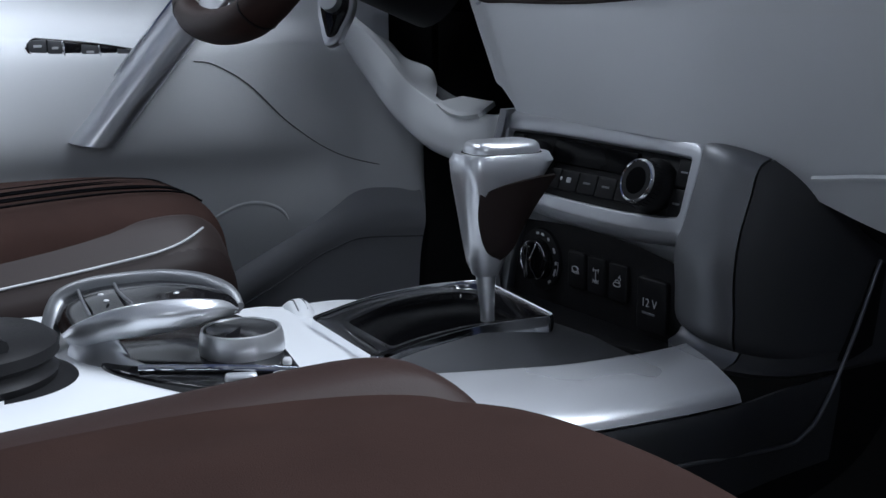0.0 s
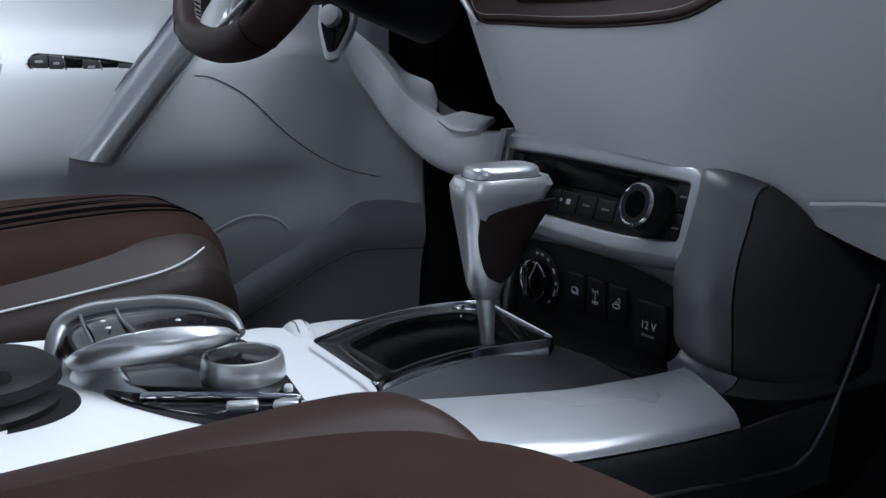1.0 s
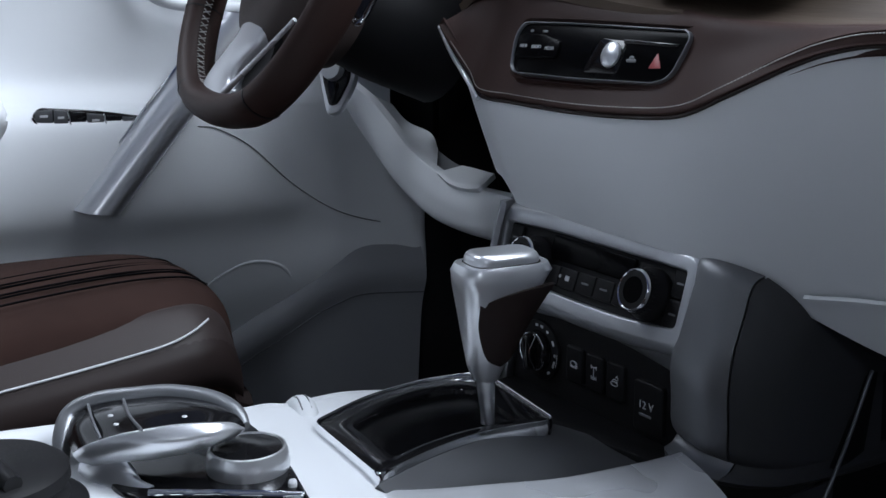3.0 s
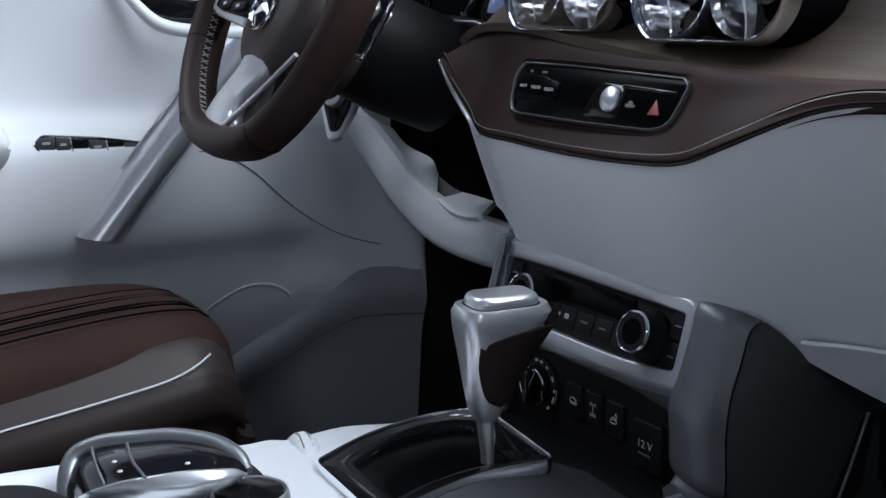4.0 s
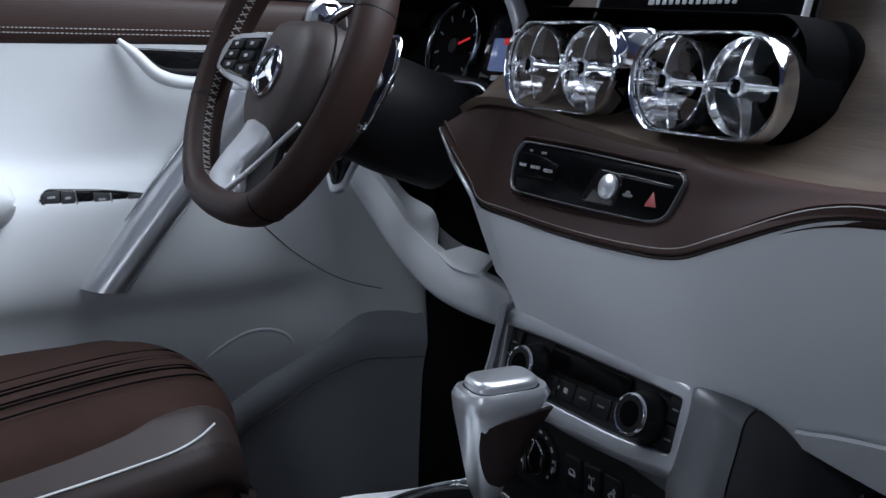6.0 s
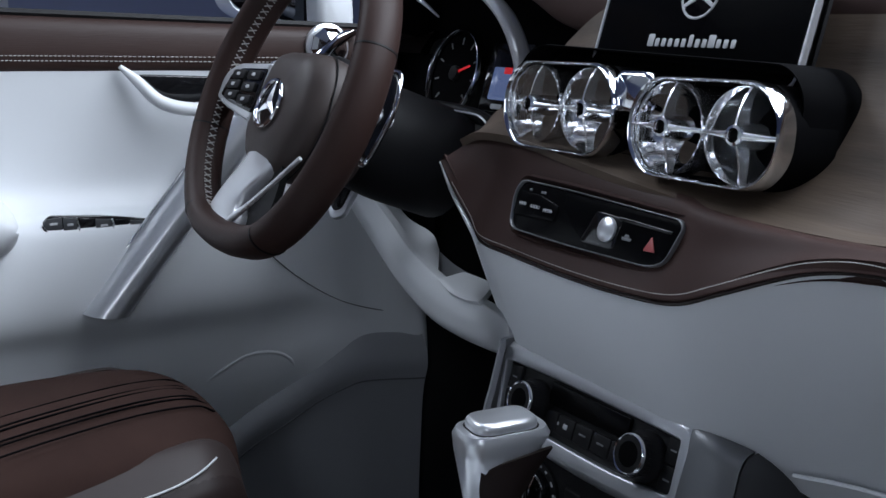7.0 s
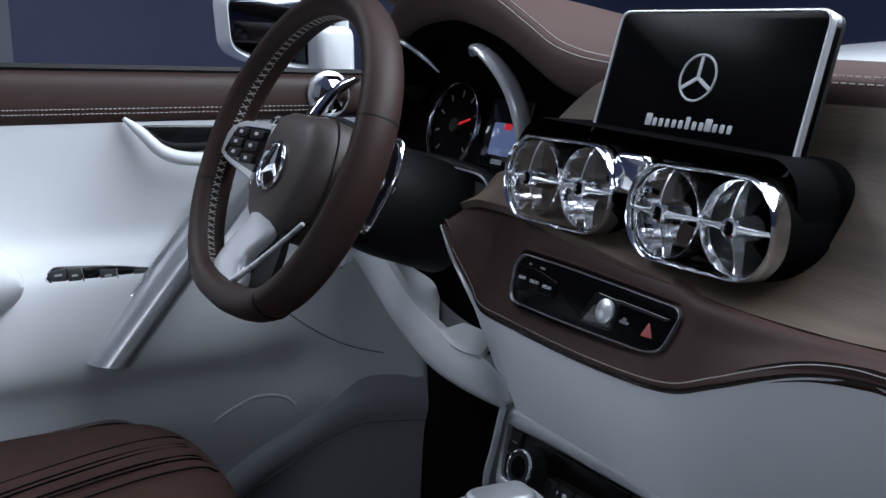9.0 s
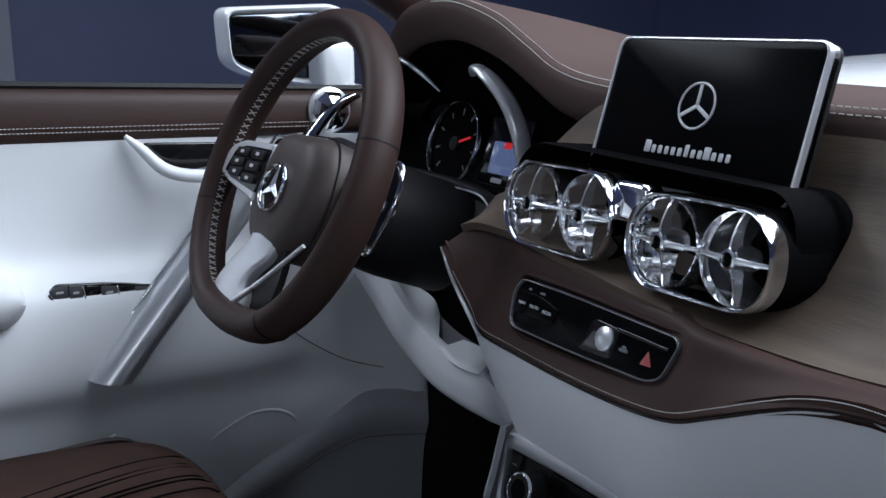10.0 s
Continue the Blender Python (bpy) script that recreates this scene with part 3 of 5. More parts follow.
# black sheet put where the open space under the dials lies dark
part("dark_gap_sheet", sheet([[(-0.60, 0.67, 0.675), (-0.53, 0.66, 0.665), (-0.41, 0.655, 0.655), (-0.30, 0.655, 0.645), (-0.24, 0.66, 0.63)], [(-0.60, 0.68, 0.69), (-0.53, 0.675, 0.69), (-0.41, 0.67, 0.685), (-0.30, 0.67, 0.68), (-0.235, 0.67, 0.66)], [(-0.60, 0.70, 0.71), (-0.53, 0.70, 0.715), (-0.41, 0.70, 0.72), (-0.30, 0.70, 0.715), (-0.235, 0.69, 0.70)]], 20, 30, 0.006), BLACK, column, "black sheet standing for the dark gap under the instruments")
part("stalk", tube([WHEEL @ Vector(v) for v in ((-0.05, 0.02, -0.06), (-0.11, 0.03, -0.06), (-0.155, 0.035, -0.055))], [0.006, 0.008, 0.010], 10, 16), ALU, column)

wheel = thing("steering_wheel", "brown leather steering wheel with three silver spokes and pale cross-stitching", "steering wheel")


def rim_at(a, r=0.1755, flat=0.178):
    x, y = r * math.cos(a), r * math.sin(a)
    if y < -flat * 0.86:
        y = -flat * 0.86 - (abs(y) - flat * 0.86) * 0.55
    return (x, y, 0)


part("rim", tube([WHEEL @ Vector(rim_at(a)) for a in np.linspace(0, 2 * math.pi, 28, endpoint=False)], 0.0172, 18, 96, True, flat=1.30, up=WHEEL.to_3x3() @ Vector((0, 0, 1))), HIDE, wheel, "brown leather rim with a flattened bottom")
for a in (0.3, math.pi + 0.32, -1.02, math.pi + 1.02):
    c, t = Vector(rim_at(a)), Vector((-math.sin(a), math.cos(a), 0))
    part("rim_seam", tube([WHEEL @ (c - t * 0.0009), WHEEL @ (c + t * 0.0009)], 0.0176, 18, 2, flat=1.30, up=WHEEL.to_3x3() @ Vector((0, 0, 1))), BLACK, wheel)
cross = []
for i in range(64):
    a = radians(35) + i * radians(212) / 64
    for s in (1, -1):
        p, q = Vector(rim_at(a - 0.016 * s, 0.1582, 0.1582)), Vector(rim_at(a + 0.016 * s, 0.1582, 0.1582))
        cross.append(tube([WHEEL @ (p + Vector((0, 0, 0.0075))), WHEEL @ (q + Vector((0, 0, -0.001)))], 0.0007, 4, 2))
part("cross_stitching", join(*cross), THREAD, wheel, "pale cross-stitching round the inner rim")
hub = []
for z, s in ((-0.085, 0.94), (-0.055, 1.03), (-0.022, 1.05), (-0.008, 1.0), (0.001, 0.91), (0.006, 0.76), (0.0092, 0.5), (0.0105, 0.25), (0.0108, 0.0)):
    hub.append([tuple(WHEEL @ Vector((x * s, (y + 0.018) * s - 0.018, z))) for x, y in rounded([(-0.045, 0.049), (-0.064, 0.027), (-0.074, -0.015), (-0.064, -0.057), (-0.034, -0.086), (0.034, -0.086), (0.064, -0.057), (0.074, -0.015), (0.064, 0.027), (0.045, 0.049)], 0.03, 5)])
k = len(hub[0])
part("airbag_cover", mesh_of([v for r in hub for v in r], [(j * k + i, j * k + (i + 1) % k, (j + 1) * k + (i + 1) % k, (j + 1) * k + i) for j in range(8) for i in range(k)]), TAUPE, wheel, "dark taupe leather airbag cover", 70)
part("cover_seam", tube([WHEEL @ Vector((x * 1.05, (y + 0.018) * 1.05 - 0.018, -0.021)) for x, y in ((-0.03, 0.050), (0.0, 0.050), (0.035, 0.050), (0.052, 0.042), (0.065, 0.022), (0.0735, -0.015), (0.065, -0.055), (0.036, -0.084), (0.0, -0.0865))], 0.0009, 6, 60), BLACK, wheel, "dark seam round the cover")
part("emblem_ring", tube([WHEEL @ Vector((0.026 * math.cos(a), 0.026 * math.sin(a) - 0.0165, 0.0118)) for a in np.linspace(0, 2 * math.pi, 24, endpoint=False)], 0.003, 8, 48, True), CHROME, wheel, "plain chrome emblem ring")
part("emblem", lathe([(0.0, 0.0080), (0.025, 0.0080), (0.024, 0.0112), (0.0, 0.0118)], WHEEL @ pose(0, -0.0165, 0), 32), GLOSS, wheel)
for a in (90, 210, 330):
    part("emblem_bar", mesh_of([WHEEL @ pose(0, -0.0165, 0.0118, 0, 0, a) @ Vector(v) for v in ((0, 0.0055, 0), (0.0245, 0.0004, 0), (0.0245, -0.0004, 0), (0, -0.0055, 0), (0.002, 0, 0.0035), (0.024, 0, 0.001))], [(0, 1, 5, 4), (4, 5, 2, 3), (1, 2, 5), (0, 4, 3), (0, 3, 2, 1)]), CHROME, wheel)
for s in (-1, 1):
    if s < 0:
        pod_edge = rounded([(-0.172, -0.0155), (-0.160, 0.0160), (-0.127, 0.027), (-0.040, 0.030), (-0.045, -0.040), (-0.131, -0.027)], [0.008, 0.012, 0.01, 0.004, 0.004, 0.01])
        field = rounded([(-0.150, -0.0135), (-0.138, 0.0125), (-0.112, 0.020), (-0.042, 0.022), (-0.045, -0.030), (-0.122, -0.021)], [0.004, 0.006, 0.006, 0.003, 0.003, 0.006])
        zo = 0.009
        keypad = [(-0.110, 0.0120), (-0.066, 0.0130), (-0.116, -0.0005), (-0.071, -0.0015), (-0.113, -0.0130), (-0.072, -0.0165)]
    else:
        pod_edge = rounded([(0.05, 0.026), (0.100, 0.026), (0.130, 0.018), (0.155, 0.0), (0.130, -0.020), (0.10, -0.026), (0.05, -0.026)], 0.010)
        field = rounded([(0.076, 0.018), (0.105, 0.018), (0.125, 0.010), (0.130, 0.0), (0.120, -0.012), (0.10, -0.016), (0.076, -0.016)], 0.006)
        zo = -0.032
        keypad = [(0.092, 0.008), (0.115, 0.007), (0.092, -0.008), (0.115, -0.006)]
    sp = part("side_spoke", plate(pod_edge, WHEEL @ pose(0, 0, zo - 0.022), 0.022, 0.004), LACQUER, wheel, "silver side spoke with buttons")
    part("button_field", plate(field, WHEEL @ pose(0, 0, zo - 0.006), 0.0068, 0.0005), GLOSS, sp)
    for bx, by in keypad:
        b = part("button", block(0.036 if s < 0 else 0.022, 0.0105 if s < 0 else 0.014, 0.003, WHEEL @ pose(bx, by, zo + 0.001, 0, 0, 2), 0.003, 0.001, 3), BLACK, sp)
        part("icon", block(0.009, 0.0038, 0.0004, WHEEL @ pose(bx, by, zo + 0.0041, 0, 0, 2), 0.001, 0.0001, 2), PRINT, b)
    if s < 0:
        outer_edge = [(-0.020, -0.050), (-0.030, -0.080), (-0.060, -0.113), (-0.077, -0.142), (-0.066, -0.157), (-0.044, -0.164)]
        inner_edge = [(0.035, -0.070), (0.024, -0.091), (-0.002, -0.112), (-0.008, -0.128), (0.000, -0.142), (0.000, -0.160)]
        rows = [(0.0, -0.012), (0.0, 0.001), (0.12, 0.005), (0.5, 0.006), (0.88, 0.003), (1.0, -0.002), (1.0, -0.014)]
        part("lower_spoke", sheet([[tuple(WHEEL @ Vector((a[0] + (b[0] - a[0]) * k, a[1] + (b[1] - a[1]) * k, z))) for a, b in zip(outer_edge, inner_edge)] for k, z in rows], 24, 24, 0.004, True), LACQUER, wheel, "broad satin silver lower spoke")
    else:
        part("lower_spoke", tube([WHEEL @ Vector(v) for v in ((-0.024, -0.158, 0.003), (0.02, -0.128, 0.003), (0.06, -0.096, 0.002), (0.096, -0.064, 0.0))], [0.0045, 0.003, 0.0026, 0.0026], 10, 30), LACQUER, wheel, "thin satin silver lower spoke")
    part("shift_paddle", plate(rounded([(s * 0.085, 0.05), (s * 0.155, 0.045), (s * 0.168, 0.01), (s * 0.150, -0.05), (s * 0.11, -0.04), (s * 0.10, 0.0)], 0.014), WHEEL @ pose(0, 0, -0.045), 0.005, 0.002), GLOSS, wheel, "gloss black shift paddle with a chrome edge")
    part("paddle_edge", tube([WHEEL @ Vector(v) for v in ((s * 0.13, 0.048, -0.040), (s * 0.158, 0.044, -0.040), (s * 0.168, 0.01, -0.040), (s * 0.160, -0.025, -0.040), (s * 0.148, -0.050, -0.040), (s * 0.118, -0.042, -0.040))], [0.001, 0.002, 0.0024, 0.002, 0.0022, 0.001], 8, 40), CHROME, wheel, "chrome edge of the paddle")
part("lower_insert", sheet([[tuple(WHEEL @ Vector((x, y, z))) for x in (-0.045, -0.015, 0.015, 0.045)] for y, z in ((-0.06, -0.004), (-0.10, -0.012), (-0.160, -0.012))], 8, 8, 0.008), BLACK, wheel, "dark insert between the lower spokes")

# ---- knee panel under the column ----
knee = thing("knee_panel", "white knee panel under the steering column", "trim panel")
crest = [(-0.70, 0.65, 0.68), (-0.66, 0.668, 0.622), (-0.62, 0.684, 0.592), (-0.577, 0.689, 0.564), (-0.532, 0.69, 0.536), (-0.477, 0.69, 0.517), (-0.42, 0.69, 0.503), (-0.358, 0.685, 0.504), (-0.30, 0.665, 0.510), (-0.22, 0.63, 0.52)]
low = [(-0.70, 0.69, 0.585), (-0.668, 0.69, 0.555), (-0.62, 0.69, 0.522), (-0.57, 0.69, 0.490), (-0.52, 0.69, 0.468), (-0.47, 0.69, 0.452), (-0.41, 0.69, 0.446), (-0.35, 0.69, 0.446), (-0.296, 0.685, 0.45), (-0.20, 0.65, 0.455)]
net = [[(x, y + 0.010, z + 0.001) for x, y, z in crest], [(x, y + 0.003, z) for x, y, z in crest], [(x, y - 0.002, z - 0.004) for x, y, z in crest], [tuple((Vector(a) + Vector(b)) / 2 + Vector((0, -0.010, 0))) for a, b in zip(crest, low)], low, [(x, y + 0.06, z - 0.012) for x, y, z in low]]
part("knee_pad", sheet(net, 36, 70, 0.006), WHITE, knee, "white leather knee pad")
part("ledge", sheet([[(-0.64, 0.690, 0.600), (-0.577, 0.695, 0.564), (-0.532, 0.696, 0.536), (-0.470, 0.696, 0.515)], [(-0.65, 0.735, 0.580), (-0.610, 0.735, 0.560), (-0.548, 0.735, 0.549), (-0.530, 0.735, 0.530)]], 6, 30, 0.008, True), WHITE, knee, "flat white ledge behind the pad")
part("ledge_step", sheet([[(-0.475, 0.702, 0.509), (-0.44, 0.702, 0.500), (-0.40, 0.702, 0.494)], [(-0.533, 0.735, 0.529), (-0.489, 0.735, 0.516), (-0.43, 0.735, 0.508)]], 6, 14, 0.008, True), GREY, knee, "recessed grey step in the ledge")
part("clip", sheet([[(-0.452, 0.684, 0.5125), (-0.418, 0.680, 0.504), (-0.385, 0.680, 0.502), (-0.352, 0.678, 0.5065)], [(-0.446, 0.690, 0.5150), (-0.412, 0.688, 0.508), (-0.385, 0.688, 0.508), (-0.352, 0.686, 0.5110)], [(-0.440, 0.715, 0.520), (-0.415, 0.720, 0.518), (-0.39, 0.720, 0.517), (-0.372, 0.715, 0.518)]], 10, 20, 0.006, True), WHITE, knee, "raised white clip on the edge")
ls = part("light_switch", plate(rounded([(-0.026, 0.036), (0.022, 0.04), (0.030, 0.0), (0.012, -0.045), (-0.006, -0.05), (-0.024, 0.0)], 0.014), face(-0.587, 0.622, 0.622, 18, 35), 0.010, 0.003), ALU, knee, "silver surround of the light switch")
part("switch_face", plate(rounded([(-0.020, 0.031), (0.017, 0.034), (0.024, 0.0), (0.009, -0.035), (-0.003, -0.038), (-0.018, 0.0)], 0.012), face(-0.587, 0.622, 0.622, 18, 35), 0.013, 0.002), GLOSS, ls)
part("rotary_switch", lathe([(0.0, 0.01), (0.014, 0.01), (0.013, 0.022), (0.0, 0.023)], face(-0.588, 0.622, 0.630, 18, 35), 24), ALU, ls)

# ---- centre stack ----
stack = thing("center_stack", "brushed silver centre stack frame round the climate controls", "center console")
bz = face(0, 0.549, 0.457, 19)
outer = rounded([(-0.147, 0.083), (-0.06, 0.0875), (0.050, 0.085), (0.113, 0.075), (0.1095, -0.004), (0.045, -0.0095), (-0.03, -0.0095), (-0.134, -0.002)], [0.014, 0.03, 0.03, 0.016, 0.009, 0.03, 0.03, 0.012], 6)
inner = rounded([(-0.1375, 0.0615), (-0.06, 0.0625), (0.050, 0.0605), (0.0955, 0.0588), (0.0985, 0.0150), (0.040, 0.0105), (-0.03, 0.0110), (-0.127, 0.0140)], [0.004, 0.02, 0.02, 0.003, 0.006, 0.02, 0.02, 0.006], 6)
part("bezel", loft_ring(outer, inner, bz, [(0, -0.016), (0, -0.001), (0.04, 0.0008), (0.10, 0.0016), (0.55, 0.0020), (0.62, 0.0015), (0.92, -0.0045), (0.98, -0.0070), (1.0, -0.011), (1.0, -0.030), (0.3, -0.030)]), BEZEL, stack, "brushed aluminium bezel with bevelled edges", 28)
# flank that turns from the front to the passenger's side and flares into the rail
net = []
for x, dy, top in ((0.1035, 0.006, 0.525), (0.108, 0.0035, 0.5245), (0.118, 0.003, 0.523), (0.132, 0.006, 0.519), (0.146, 0.015, 0.513), (0.157, 0.030, 0.503), (0.165, 0.050, 0.490), (0.169, 0.080, 0.473), (0.1705, 0.11, 0.455), (0.1715, 0.150, 0.434)):
    col = []
    foot = 0.3745 - (x - 0.117) * 0.30
    for h in (1.0, 0.97, 0.85, 0.66, 0.48, 0.30, 0.15):
        z = foot + (top - foot) * h
        y = 0.549 + 0.344 * (z - 0.457) if z > 0.449 else 0.5465 + 0.06 * (0.449 - z)
        col.append((x, y + dy + (0.012 if h == 1.0 else 0.0), z))
    flare = max(0.0, 1 - dy / 0.10)
    for dz, out in ((0.014, 0.000), (0.007, 0.004), (0.002, 0.011), (-0.001, 0.022)):
        col.append((x + 0.3 * out * (1 - flare), 0.5575 + dy - out * flare, foot + dz))
    net.append(col)
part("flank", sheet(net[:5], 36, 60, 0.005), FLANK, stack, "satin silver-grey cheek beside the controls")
# same net as the flank, darkened where it turns away from the light
part("flank_side", sheet(net[4:], 40, 60, 0.005), SHADED_CHEEK, stack, "dark grey side of the stack towards the footwell, shade included in its colour")
part("left_edge", sheet([[(-0.136, y - 0.006, z), (-0.145, y, z), (-0.149, y + 0.018, z), (-0.150, y + 0.07, z)] for y, z in ((0.572, 0.532), (0.560, 0.49), (0.551, 0.455), (0.562, 0.40), (0.566, 0.34))], 20, 20, 0.005), KICK, stack)
part("top_cap", sheet([[(x, 0.578, z), (x, 0.60, z + 0.001), (x, 0.63, z - 0.003)] for x, z in ((-0.14, 0.529), (-0.06, 0.533), (0.05, 0.530), (0.10, 0.522))], 12, 8, 0.004, True), SILVER, stack)
# grey band for the bezel's shaded underside and the thin cheek beside the switch panel
low_o = rounded([(-0.118, 0.452), (-0.03, 0.4515), (0.030, 0.4515), (0.108, 0.4475), (0.110, 0.400), (0.107, 0.352), (-0.142, 0.352), (-0.134, 0.400)], [0.006, 0.02, 0.02, 0.004, 0.02, 0.006, 0.006, 0.02], 6)
low_i = rounded([(-0.109, 0.4375), (-0.03, 0.4425), (0.030, 0.4405), (0.094, 0.4310), (0.1005, 0.405), (0.096, 0.358), (-0.132, 0.358), (-0.124, 0.395)], [0.006, 0.02, 0.03, 0.016, 0.02, 0.006, 0.006, 0.02], 6)
part("lower_frame", loft_ring(low_o, low_i, face(0, 0.572, 0), [(0, 0.000), (0, 0.007), (0.15, 0.0095), (0.6, 0.0105), (1.0, 0.0105), (1.0, 0.0)]), SILVER, stack, "satin grey frame of the switch panel, its top band the bezel's shade")

climate = thing("climate_panel", "black climate control panel with two chrome-ringed knobs", "control panel")
cp = bz
part("panel_face", plate(oblong(0.236, 0.053, 0.004, -0.0195, 0.0365), cp @ pose(0, 0, -0.016), 0.010, 0.001), BLACK, climate)
part("display", plate(rounded([(-0.0700, 0.0395), (0.036, 0.0385), (0.036, 0.0580), (-0.0700, 0.0600)], 0.002), cp @ pose(0, 0, -0.007), 0.0045, 0.001), PANEL, climate, "unlit dark display")
for i in range(5):
    b = part("button", plate(oblong(0.0225, 0.0175, 0.002, -0.0610 + i * 0.0235, 0.0260), cp @ pose(0, 0, -0.007), 0.0050, 0.001), BLACK, climate)
    if i in (1, 2, 3):
        part("icon", block(0.0055 if i == 1 else 0.009, 0.0045 if i == 1 else 0.0018, 0.0004, cp @ pose(-0.0610 + i * 0.0235, 0.0265, -0.0020), 0.0008, 0.0001, 2), PRINT if i == 1 else GREY, b)
part("icon", block(0.0022, 0.0030, 0.0004, cp @ pose(-0.0475, 0.0268, -0.0020), 0.0008, 0.0001, 2), PRINT, climate)
for x in (-0.1235, 0.0890):
    for i in range(2):
        b = part("button", plate(oblong(0.016, 0.0225, 0.002, x, 0.0245 + 0.024 * i), cp @ pose(0, 0, -0.007), 0.0045, 0.001), BLACK, climate)
        part("icon", block(0.007, 0.0016, 0.0004, cp @ pose(x, 0.0245 + 0.024 * i, -0.0025), 0.0005, 0.0001, 2), GREY, b)
for x in (-0.0870, 0.0610):
    km = cp @ pose(x, 0.0345, 0.0)
    kn = part("knob", lathe([(0.0, -0.006), (0.0208, -0.006), (0.0215, -0.004), (0.0210, 0.002), (0.0180, 0.006), (0.0170, 0.0150), (0.0162, 0.0165), (0.0, 0.0165)], km, 48), BLACK, climate, "black temperature knob")
    part("chrome_ring", lathe([(0.0140, 0.0155), (0.0158, 0.0172), (0.0168, 0.0165), (0.0172, 0.0145), (0.0160, 0.0140)], km, 48), CHROME, kn)
    part("knob_cap", lathe([(0.0, 0.0150), (0.0146, 0.0150), (0.0140, 0.0164), (0.0, 0.0168)], km, 40), INK, kn)
    part("grip_rib", join(*[block(0.0016, 0.0014, 0.007, km @ pose(0.0172 * math.cos(a), 0.0172 * math.sin(a), 0.005, 0, 0, math.degrees(a)), 0.0004, 0.0003, 2) for a in np.linspace(0, 2 * math.pi, 30, endpoint=False)]), BLACK, kn)

drive = thing("switch_panel", "black switch panel with a rotary drive selector and socket cover", "control panel")
lp = face(0, 0.572, 0)
part("panel_face", plate(low_i, lp @ pose(0, 0, -0.004), 0.007, 0.001), BLACK, drive)
sel = lp @ pose(-0.0850, 0.4040, 0)
rot = part("selector_base", lathe([(0.0, 0.002), (0.0285, 0.002), (0.0275, 0.0055), (0.0265, 0.006), (0.0, 0.006)], sel, 48), BLACK, drive)
part("selector_knob", lathe([(0.0, 0.006), (0.0185, 0.006), (0.0178, 0.013), (0.0165, 0.0145), (0.0, 0.0145)], sel, 40), GLOSS, rot)
part("selector_grip", block(0.0105, 0.0330, 0.0085, sel @ pose(0, 0, 0.0140, 0, 0, 3), 0.005, 0.003), GLOSS, rot, "black selector grip")
part("grip_line", tube([sel @ Vector((0.0062, -0.0155, 0.0150)), sel @ Vector((0.0052, 0.0, 0.0215)), sel @ Vector((0.0058, 0.0155, 0.0150))], 0.0007, 6, 14), CHROME, rot, "fine chrome line")
for a0, a1, w in ((105, 255, 0.0013), (20, 75, 0.0006), (-75, -20, 0.0006)):
    part("chrome_ring", tube([sel @ Vector((0.0176 * math.cos(radians(a)), 0.0176 * math.sin(radians(a)), 0.0135)) for a in np.linspace(a0, a1, 7)], [0.0003, w, w, 0.0003], 8, 24), CHROME, rot)
for a, w in ((98, 0.004), (80, 0.004), (58, 0.003), (28, 0.005), (0, 0.003), (-22, 0.007), (-52, 0.004)):
    part("mark", block(w, 0.0024, 0.0004, sel @ pose(0.0232 * math.cos(radians(a)), 0.0232 * math.sin(radians(a)), 0.006, 0, 0, a - 90), 0.0005, 0.0001, 2), PRINT, rot)
part("mark", tube([sel @ Vector((0.0262 * math.cos(radians(a)), 0.0262 * math.sin(radians(a)), 0.0060)) for a in (4, -10, -24)], 0.0004, 4, 8), PRINT, rot)


def line(m, *pts):
    return tube([m @ Vector((x * 0.001, y * 0.001, 0)) for x, y in pts], 0.00042, 5, 3 * len(pts), up=(0, 1, 0))


def hoop(m, cx, cy, rx, ry):
    return tube([m @ Vector(((cx + rx * math.cos(a)) * 0.001, (cy + ry * math.sin(a)) * 0.001, 0)) for a in np.linspace(0, 2 * math.pi, 10, endpoint=False)], 0.00042, 5, 20, True, up=(0, 1, 0))


for x, sign in ((-0.0345, 0), (-0.0080, 1), (0.0190, 2)):
    b = part("push_switch", plate(oblong(0.0225, 0.032, 0.003, x, 0.4035), lp @ pose(0, 0, 0.000), 0.0060, 0.0015), BLACK, drive)
    im = lp @ pose(x, 0.4040, 0.0062)
    if sign == 0:
        ic = join(hoop(im, -1, 0.5, 3.6, 2.4), line(im, (-5, -2), (0, -3), (4, -1)), hoop(im, 3, -1.8, 1.3, 1.3), line(im, (1, 3), (4.5, 1)))
    elif sign == 1:
        ic = join(line(im, (0, 5), (0, -5)), line(im, (-3.2, 4.8), (3.2, 4.8)), line(im, (-3.2, 3), (-3.2, 6.4)), line(im, (3.2, 3), (3.2, 6.4)), line(im, (-3.2, -4.8), (3.2, -4.8)), line(im, (-3.2, -6.4), (-3.2, -3)), line(im, (3.2, -6.4), (3.2, -3)), hoop(im, 0, -4.8, 1.4, 1.4))
    else:
        ic = join(hoop(im, -0.5, -2.0, 4.2, 1.8), line(im, (-3, -0.5), (-1.5, 1.6), (2, 1.6), (3.2, -0.6)), line(im, (1.5, 4.8), (4, 3.6), (4, 2)), line(im, (1.2, 3.5), (3, 6)))
    part("icon", ic, PRINT, b, "pale switch symbol")
sock = part("socket_cover", plate(oblong(0.034, 0.043, 0.004, 0.0600, 0.3935), lp @ pose(0, 0, 0.000), 0.0070, 0.0015), BLACK, drive)
lettering("12 V", 0.0095, lp @ pose(0.0580, 0.3950, 0.0073), PRINT, sock)
